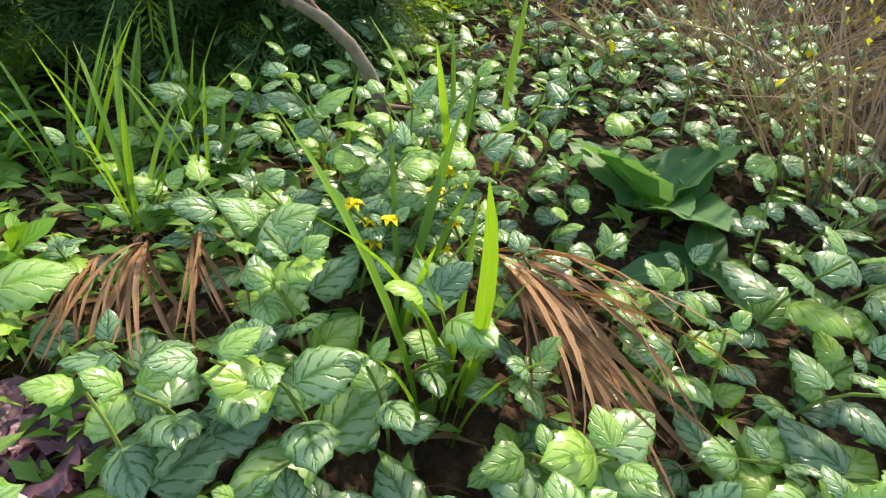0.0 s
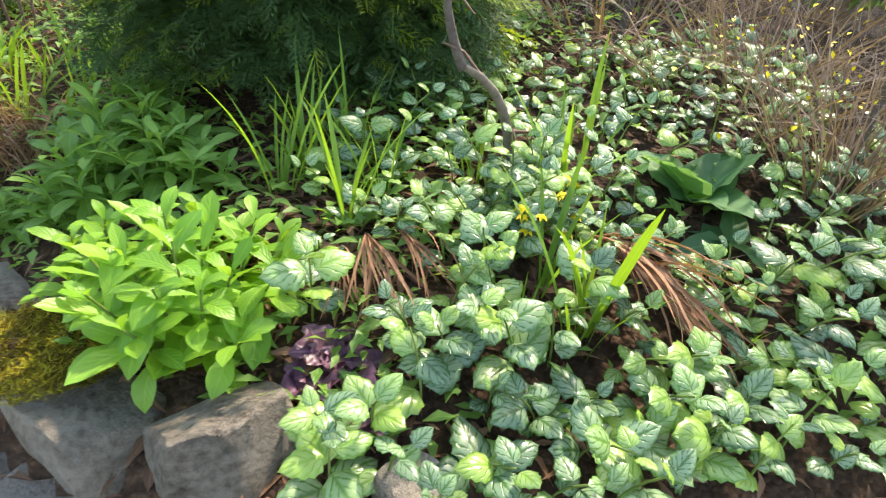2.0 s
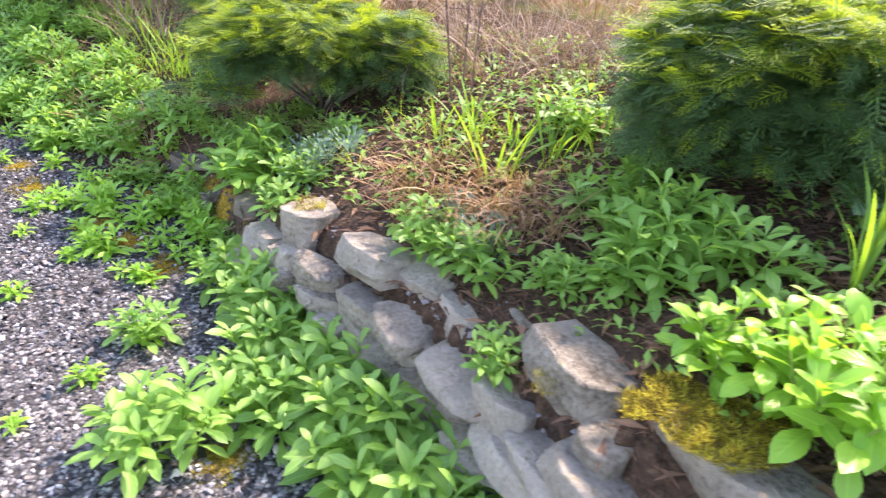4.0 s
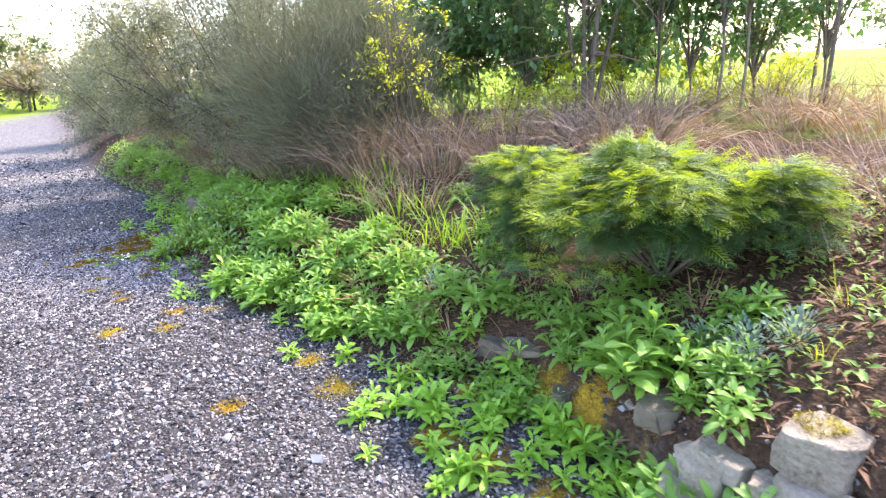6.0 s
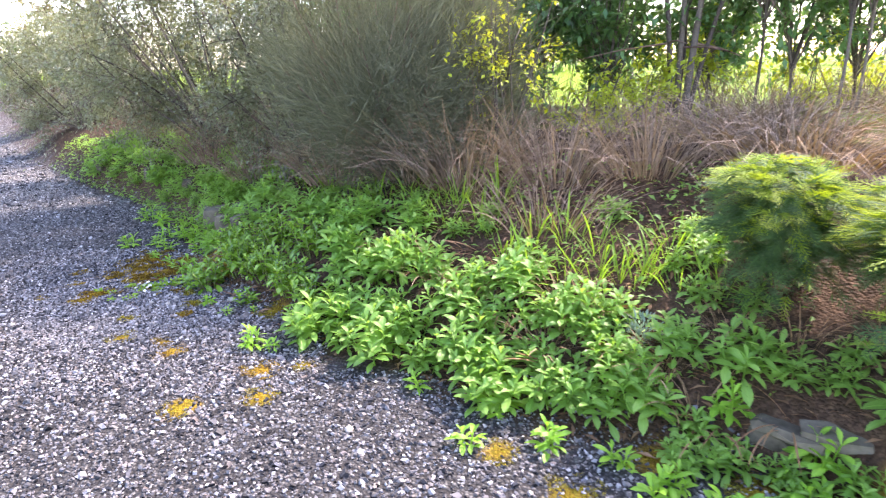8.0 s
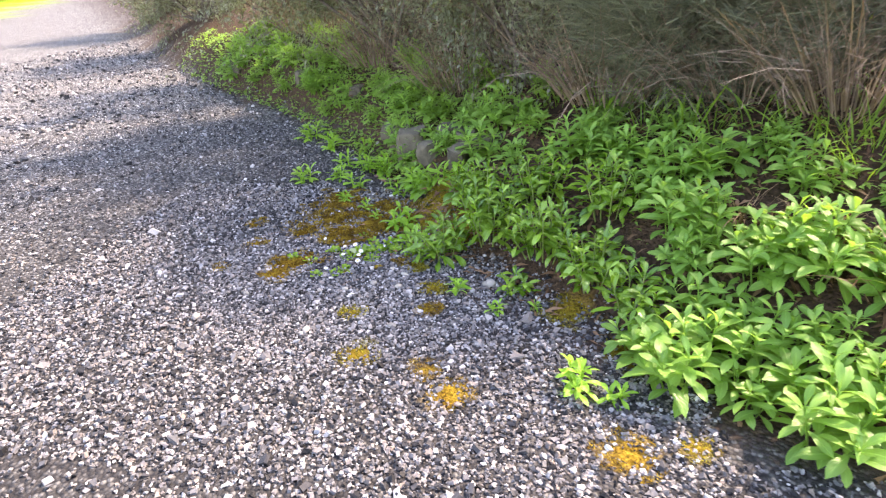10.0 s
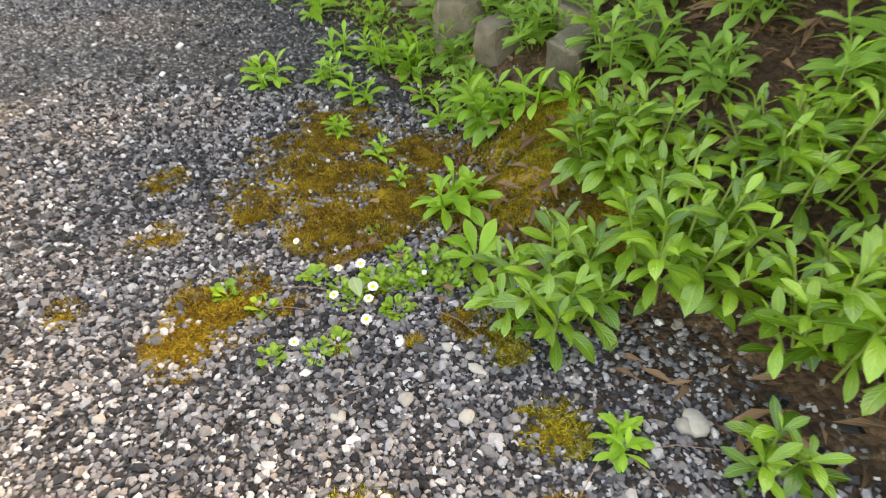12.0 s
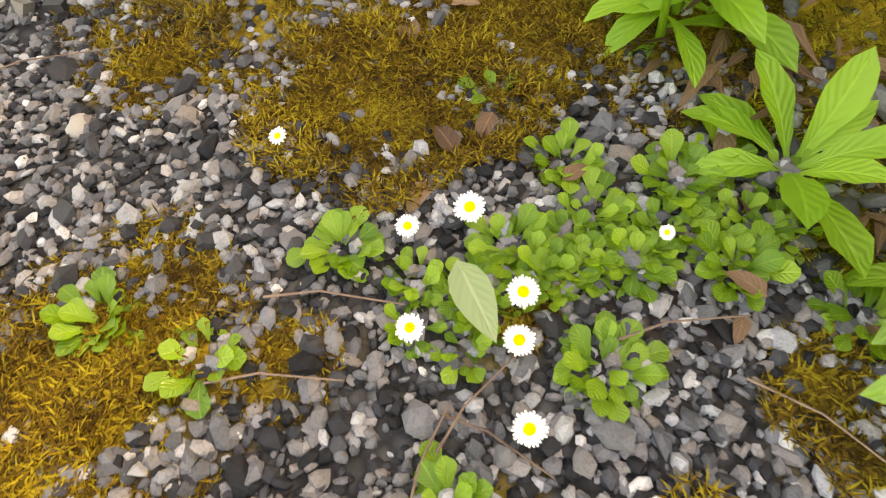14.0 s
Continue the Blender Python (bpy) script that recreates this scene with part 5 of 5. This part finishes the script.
r_ft = np.random.default_rng(12)
for k in range(15):
    a = -52 + k * 7.2 + r_ft.uniform(-2, 2)
    dist = r_ft.uniform(48, 75)
    far_tree(dist * math.sin(radians(a)), dist * math.cos(radians(a)), r_ft.uniform(5, 9), r_ft.uniform(2.5, 4.5), 300 + k, TREE_FAR if k % 3 else TREE_PALE, "distant tree at the edge of the fields", 1300, .5)
far_tree(-36, 42.7, 4.6, 2.2, 341, TREE_FAR, "dark rounded tree beyond the bend of the drive", 2500, .25)
far_tree(-43, 44, 3.4, 2.6, 342, TREE_PALE, "pale brown hedge tree beyond the drive", 1600, .3)
far_tree(-34, 40, 5.0, 3.0, 343, TREE_PALE, "pale brown hedge tree beyond the drive", 1600, .4)
far_tree(-21, 36, 3.4, 2.4, 344, TREE_PALE, "pale brown hedge tree beyond the drive", 1600, .3)
far_tree(-40, 46, 7.0, 3.6, 345, TREE_FAR, "tall dark tree beyond the drive", 1800, .45)

# ---------------------------------------------------------------- daisies
def daisy_flower(x, y, tall, width, seed, tilt):
    r = np.random.default_rng(seed)
    c = base("daisy", seat_on_ground(x, y), "white daisy with a yellow eye", "flower", "daisies in the gravel")
    top = np.array([tilt[0] * tall, tilt[1] * tall, tall])
    raw("stem", *tube([(0, 0, 0), top * .5 + (0, 0, .004), top], [.0012, .001], 4)[:2], STEM, c)
    up = np.array([tilt[0], tilt[1], 1.0])
    fr = basis(up)
    ax, ay, az = fr[:, 0], fr[:, 2], fr[:, 1]
    n = 26
    v, q, u = spread(blade(3, .26, lambda t: min(1, .35 + 1.1 * t) if t < .98 else .45, .15, .1), [basis(math.cos(b) * ax + math.sin(b) * ay + az * (.12 + .16 * (k % 2)), az) for k, b in enumerate(np.arange(n) * 6.283 / n)], [top] * n, width * .5 * r.uniform(.9, 1.05, n))
    raw("petals", v, q, PETAL, c, "narrow white petals", u)
    bm = bmesh.new()
    bmesh.ops.create_icosphere(bm, subdivisions=2, radius=width * .19)
    for vt in bm.verts:
        vt.co.z *= .55
    eye = part("disc", bm, YOLK, c, "domed yellow disc")
    eye.matrix_local = Matrix.Translation(top + az * .001) @ turn_from(np.stack([ax, -ay, az], 1))


for k, (x, y, wd) in enumerate([(-3.16, 6.67, .022), (-3.01, 6.58, .025), (-2.95, 6.61, .034), (-2.9, 6.53, .032), (-2.98, 6.48, .028), (-2.89, 6.482, .030), (-2.88, 6.42, .031), (-2.77, 6.61, .016), (-3.03, 6.31, .028)]):
    daisy_flower(x, y + .006, .026, wd * .92, k, (rng.uniform(-.25, .25), -.35 + rng.uniform(-.2, .2)))
for k, (x, y, n, s) in enumerate([(-3.07, 6.56, 22, .055), (-2.91, 6.58, 22, .052), (-2.87, 6.69, 20, .05), (-2.76, 6.68, 26, .06), (-2.71, 6.59, 24, .055), (-2.82, 6.48, 26, .055), (-3.27, 6.45, 16, .055), (-3.16, 6.43, 9, .06), (-2.94, 6.48, 9, .045), (-2.61, 6.56, 20, .055), (-2.93, 6.35, 16, .05),
                                    (-2.99, 6.53, 12, .045), (-2.95, 6.77, 7, .045), (-2.97, 6.31, 12, .045), (-3.07, 6.27, 14, .045), (-2.84, 6.63, 16, .05), (-2.80, 6.58, 14, .05), (-2.87, 6.55, 12, .045), (-2.72, 6.72, 14, .05)] + [(float(-3.0 + .33 * a + .05 * b), float(6.52 + .16 * a + .10 * (b - .5)), 11, .038) for a, b in np.random.default_rng(8).uniform(0, 1, (28, 2))]):
    cc = broad_rosette(x, y, int(n * 1.9), s * .60, .74, 700 + k, DAISY_LEAF, "daisy_rosette", "low rosette of spoon-shaped green leaves in gravel", lift=(-5, 65), shape=lambda t: (0.2 + 1.15 * t ** 1.7) * (1 - t ** 8) if t < 1 else 0.25, droop=.4, wave=0.0, loose=.016, least=.55)
    cc["group"] = "daisy rosettes"
broad_rosette(-2.655, 6.71, 10, .12, .34, 730, LEAF_BRIGHT, "leafy_seedling", "pale green young plant with upright leaves by daisies", lift=(15, 75), shape=spatula)
one = base("fallen_leaf", pose(-2.955, 6.545, .035, 8, 4, 212), "fallen pale green leaf lying on the daisies", "leaf")
lv = blade(6, .42, lance, .15, .1)
raw("leaf_blade", *[lv[0] * .085, lv[1]], PALE_LEAF, one, uv=lv[2])

# ---------------------------------------------------------------- moss, fallen leaves, twigs
STRAND = joined([spread((DIAMOND[0] * np.array([.14, 1, 1]) + np.array([0, 0, dr * .1]), DIAMOND[1], DIAMOND[2]), [basis(wy)], [(0, 0, 0)], [1.0]) for wy, dr in (((.9, .3, .7), .5), ((-.8, .7, .8), .7), ((-.3, -.9, .5), .4))])


def moss_cushion(x, y, radius, seed, material, label, density=9000, z=None, tall=.0145):
    r = np.random.default_rng(seed)
    n = int(density * radius * radius * 3.14)
    a, o = r.uniform(0, 6.283, n), np.sqrt(r.uniform(0, 1, n)) * radius
    px, py = x + o * np.cos(a), y + o * np.sin(a)
    ragged = min(1.0, radius / .14)
    ok = 1.05 - o / radius + ragged * (.55 * ripple(px, py, 14.0, seed) + .4 * ripple(px, py, 37.0, seed)) > .18 * ragged
    px, py = px[ok], py[ok]
    n = len(px)
    gz = height(px, py) if z is None else np.full(n, z)
    pz = gz - .002 + .013 * np.clip(ripple(px, py, 26.0, 2 * seed), 0, 1)
    aa = r.uniform(0, 6.283, n)
    ca, sa, ze = np.cos(aa), np.sin(aa), 0 * aa
    turns = np.stack([np.stack([ca, -sa, ze], 1), np.stack([sa, ca, ze], 1), np.stack([ze, ze, ze + 1], 1)], 1)
    v, q, u = spread(STRAND, turns, np.stack([px, py, pz], 1), tall * r.uniform(.45, 1.2, n))
    tagged(raw("moss_cushion", v, q, material, uv=u), label, "moss", "moss cushions", "stuff")


for k, (mx, my, mr) in enumerate(MOSSES):
    rusty = mx < -2.7 and my > 6.2
    moss_cushion(mx, my, mr * 1.25, k + 1, MOSS_STRAND if rusty or k % 3 == 0 else MOSS_YELLOW, "rusty brown moss cushion on gravel" if rusty or k % 3 == 0 else "yellow-green moss cushion on gravel", 42000 if my > 5.9 and mx < -2 else 16000)
moss_cushion(3.37, 1.70, .20, 91, MOSS_YELLOW, "golden yellow moss growing on a wall stone", 24000, .757, .026)
moss_cushion(2.15, 3.06, .09, 92, MOSS_YELLOW, "golden yellow moss growing on a wall stone", 12000, .545, .02)
moss_cushion(3.05, 1.88, .07, 93, MOSS_YELLOW, "golden yellow moss growing on a wall stone", 12000, .645, .015)

leaf_dead = base("dead_leaf", seat_on_ground(-3.06, 6.84, -.008, 20, 8), "fallen brown leaf on moss", "leaf", "fallen leaves")
dl = blade(5, .5, ovate, .5, .35, .1)
raw("leaf_blade", dl[0] * .055, dl[1], DEAD_LEAF, leaf_dead, uv=dl[2])
spots = [(-2.95, 6.74), (-2.69, 6.85), (-2.99, 6.91), (-3.0, 6.64), (-2.71, 6.54), (-2.69, 6.56), (-2.6, 6.52), (-2.87, 6.66), (-2.98, 6.68), (-2.55, 7.04), (-3.18, 7.17), (-2.46, 6.56)]
for k in range(110):
    wv, dv = rng.uniform(2.2, 20), rng.uniform(-.12, .9)
    spots.append(tuple(at_edge(wv, dv)))
for x, y in spots:
    ob = copy_thing(leaf_dead, seat_on_ground(x, y, -.012, rng.uniform(0, 360), rng.uniform(-15, 15)))
    ob.scale = (rng.uniform(.45, .9),) * 3
for k, (x, y, ln, a) in enumerate([(-3.06, 6.5, .13, 5), (-3.09, 6.42, .12, 10), (-2.92, 6.43, .1, 60), (-2.76, 6.52, .12, 20), (-2.65, 6.45, .14, -30), (-2.9, 6.4, .1, -20), (-2.95, 6.38, .09, 80), (-3.5, 6.75, .2, 25), (-2.3, 6.15, .2, 60), (-2.2, 6.1, .18, -50), (-2.15, 6.2, .16, 10), (-3.1, 7.2, .2, -20), (-2.85, 6.2, .1, 45),
                                    (4.07, 2.14, .25, -40), (4.09, 2.16, .22, -48), (4.9, 1.5, .25, 15), (4.75, 1.25, .3, 10)]):
    t = base("twig", seat_on_ground(x, y, -.012 if x < 0 else -.06, a), "thin pale dry twig lying on the ground", "twig", "fallen twigs")
    raw("rod", *tube([(-ln / 2, 0, 0), (-ln * .1, ln * .05, .006), (ln / 2, 0, .002)], [.0014, .0008], 5)[:2], TWIG, t)
# leaf litter that covers the soil
r_l = np.random.default_rng(21)
n = 14000
wv, dv = r_l.uniform(1.8, 22, n), r_l.uniform(-.05, 2.2, n) ** 1.0
lp = np.array([at_edge(a, b) for a, b in zip(wv, dv)])
lz = height(lp[:, 0], lp[:, 1]) + .008
v, q, u = spread(blade(2, .22, lance, .5, .3), [basis((math.cos(b), math.sin(b), r_l.uniform(-.2, .3)), (0, 0, 1), r_l.uniform(-.6, .6)) for b in r_l.uniform(0, 6.283, n)], np.column_stack([lp, lz]), r_l.uniform(.03, .11, n))
tagged(raw("leaf_litter", v, q, DEAD_LEAF, uv=u), "brown leaf litter and dry bits over the soil", "litter", kind="stuff")
n = 17000
wv, dv = r_l.uniform(1.8, 24, n), r_l.uniform(.25, 2.4, n)
wv[:6000], dv[:6000] = r_l.uniform(17.2, 24.5, 6000), r_l.uniform(-.04, .6, 6000)
lp = np.array([at_edge(a, b) for a, b in zip(wv, dv)])
lp = lp[(dv > .25) & (wv < 17) | (lp[:, 1] > 7.75)]
n = len(lp)
lz = height(lp[:, 0], lp[:, 1]) + r_l.uniform(.0, .06, n)
v, q, u = spread(blade(2, .42, lance, .5, .3), [basis((math.cos(b), math.sin(b), r_l.uniform(.1, .9)), (0, 0, 1), r_l.uniform(-.6, .6)) for b in r_l.uniform(0, 6.283, n)], np.column_stack([lp, lz]), r_l.uniform(.03, .075, n))
tagged(raw("undergrowth", v, q, LEAF_GREEN, uv=u), "low green undergrowth between the larger plants", "undergrowth", kind="stuff")

# ---------------------------------------------------------------- gravel
def pebble_model(level):
    bm = bmesh.new()
    if level < 0:
        bmesh.ops.create_cube(bm, size=.66)
        bmesh.ops.triangulate(bm, faces=bm.faces[:])
    else:
        bmesh.ops.create_icosphere(bm, subdivisions=level, radius=.5)
    bm.verts.ensure_lookup_table()
    v = np.array([vt.co[:] for vt in bm.verts])
    q = np.array([[vt.index for vt in f.verts] for f in bm.faces])
    bm.free()
    return v, q


def random_turns(r, n):
    qs = r.normal(0, 1, (n, 4))
    w_, x_, y_, z_ = (qs / np.linalg.norm(qs, axis=1, keepdims=True)).T
    return np.stack([np.stack([1 - 2 * (y_ * y_ + z_ * z_), 2 * (x_ * y_ - z_ * w_), 2 * (x_ * z_ + y_ * w_)], 1), np.stack([2 * (x_ * y_ + z_ * w_), 1 - 2 * (x_ * x_ + z_ * z_), 2 * (y_ * z_ - x_ * w_)], 1), np.stack([2 * (x_ * z_ - y_ * w_), 2 * (y_ * z_ + x_ * w_), 1 - 2 * (x_ * x_ + y_ * y_)], 1)], 1)


def mossed(x, y):
    m = np.zeros(len(x))
    for mx, my, mr in MOSSES:
        m = np.maximum(m, 1.1 - np.hypot(x - mx, y - my) / mr)
    return m


def gravel(r, x0, x1, y0, y1, count, size, level, keep):
    """Loose stones scattered over a stretch of the drive, jittered copies of a rough ball."""
    x, y = r.uniform(x0, x1, count), r.uniform(y0, y1, count)
    d, _ = along(EDGE, x, y)
    ok = (d + .04 * ripple(x, y, 15.0) < r.uniform(-.10, .30, count) ** 1) & (mossed(x, y) < r.uniform(.2, .9, count)) & keep(x, y)
    x, y = x[ok], y[ok]
    n = len(x)
    s = size * np.exp(r.normal(-.05, .35, n))
    v, q = pebble_model(level)
    sizes = s[:, None] * np.stack([r.uniform(.8, 1.35, n), r.uniform(.65, 1.0, n), r.uniform(.45, .8, n)], 1)
    jit = v[None] * (1 + r.normal(0, .13 if level >= 0 else .24, (n, len(v), 1)))
    turns = random_turns(r, n)
    flat = np.array([[1, 0, 0], [0, 1, 0], [0, 0, .75]])
    pts = np.einsum("ij,njk,nvk->nvi", flat, turns, jit * sizes[:, None]) + np.stack([x, y, height(x, y) + s * .18], 1)[:, None]
    faces = (q[None] + (np.arange(n) * len(v))[:, None, None]).reshape(-1, 3)
    return pts, q, faces


r_g = np.random.default_rng(33)
near = lambda x, y: np.hypot(x + 2.85, y - 6.35) < .85
core = lambda x, y: np.hypot(x + 2.95, y - 6.42) < .30
pts, q, faces = gravel(r_g, -3.3, -2.6, 6.1, 6.8, 7500, .0135, 1, core)
order = np.argsort(np.hypot(pts[:, 0, 0] + 2.95, pts[:, 0, 1] - 6.4))
for k in order[:280]:
    mid = pts[k].mean(0)
    ob = raw("pebble", pts[k] - mid, q, PEBBLE, ground, smooth=False)
    ob.location = mid
rest = pts[order[280:]]
fc = (q[None] + (np.arange(len(rest)) * rest.shape[1])[:, None, None]).reshape(-1, 3)
tagged(raw("gravel", rest.reshape(-1, 3), fc, PEBBLE, smooth=False), "loose grey gravel stones of the drive", "gravel", kind="stuff")
for box, count, size, level, keep in (((-3.72, -1.98, 5.48, 7.22), 46000, .0132, 0, lambda x, y: near(x, y) & ~core(x, y)), ((-4.6, -1.2, 4.9, 7.6), 60000, .0155, -1, lambda x, y: ~near(x, y)), ((-12, -3.5, 6.5, 16), 15000, .032, -1, lambda x, y: (x < -6.5) | (y > 9.5)), ((-3.2, .9, 2.6, 5.2), 30000, .016, -1, lambda x, y: ~((x < -1.2) & (y > 4.9))),
                                      ((.3, 3.2, 1.2, 4.2), 13000, .017, -1, lambda x, y: x > .9 - .3 * (y > 3)), ((-6.5, -2.6, 2.6, 9.5), 26000, .0175, -1, lambda x, y: ((x < -4.6) | (y > 7.6) | (y < 4.9)) & ((x < -3.2) | (y > 5.2)))):
    pts, q, faces = gravel(r_g, *box, count, size, level, keep)
    tagged(raw("gravel", pts.reshape(-1, 3), faces, PEBBLE, smooth=False), "loose grey gravel stones of the drive", "gravel", kind="stuff")
PALE = plain_material("pale_cobble", (0.20, 0.185, 0.165), (0.46, 0.43, 0.38), 22, .85, .4, .004, .3)
for k, (x, y, a, b) in enumerate([(-2.59, 6.33, .06, .03), (-2.73, 6.22, .05, .04), (-2.67, 6.38, .04, .03), (-2.12, 6.27, .085, .06), (-2.59, 6.2, .045, .04), (-2.86, 6.15, .04, .035), (-2.99, 6.12, .04, .03), (-3.36, 6.04, .045, .03), (-2.9, 6.26, .04, .03), (-3.6, 6.39, .04, .025), (-3.41, 6.67, .045, .03),
                                    (-2.53, 5.85, .05, .04), (-2.92, 5.77, .06, .04), (-3.5, 5.8, .06, .045), (-2.14, 6.26, .06, .05), (2.22, 2.15, .06, .05), (2.46, 2.09, .07, .05), (-.3, 3.6, .07, .05), (-1.0, 4.0, .06, .05), (-.9, 4.6, .07, .05)]):
    c = base("cobble", seat_on_ground(x, y, 0, rng.uniform(0, 180)), "pale rounded stone lying in the gravel", "stone", "pale stones in the gravel")
    v, qq = pebble_model(2)
    jit = v * np.array([a, b, min(a, b) * .7]) * .85 * (1 + .10 * np.sin(v[:, :1] * 9 + k) + .09 * np.cos(v[:, 1:2] * 11 - k) + .07 * np.sin(v[:, 2:] * 13 + v[:, :1] * 7))
    ob = raw("stone_body", jit, qq, PALE, c)
    ob.location.z = min(a, b) * .18
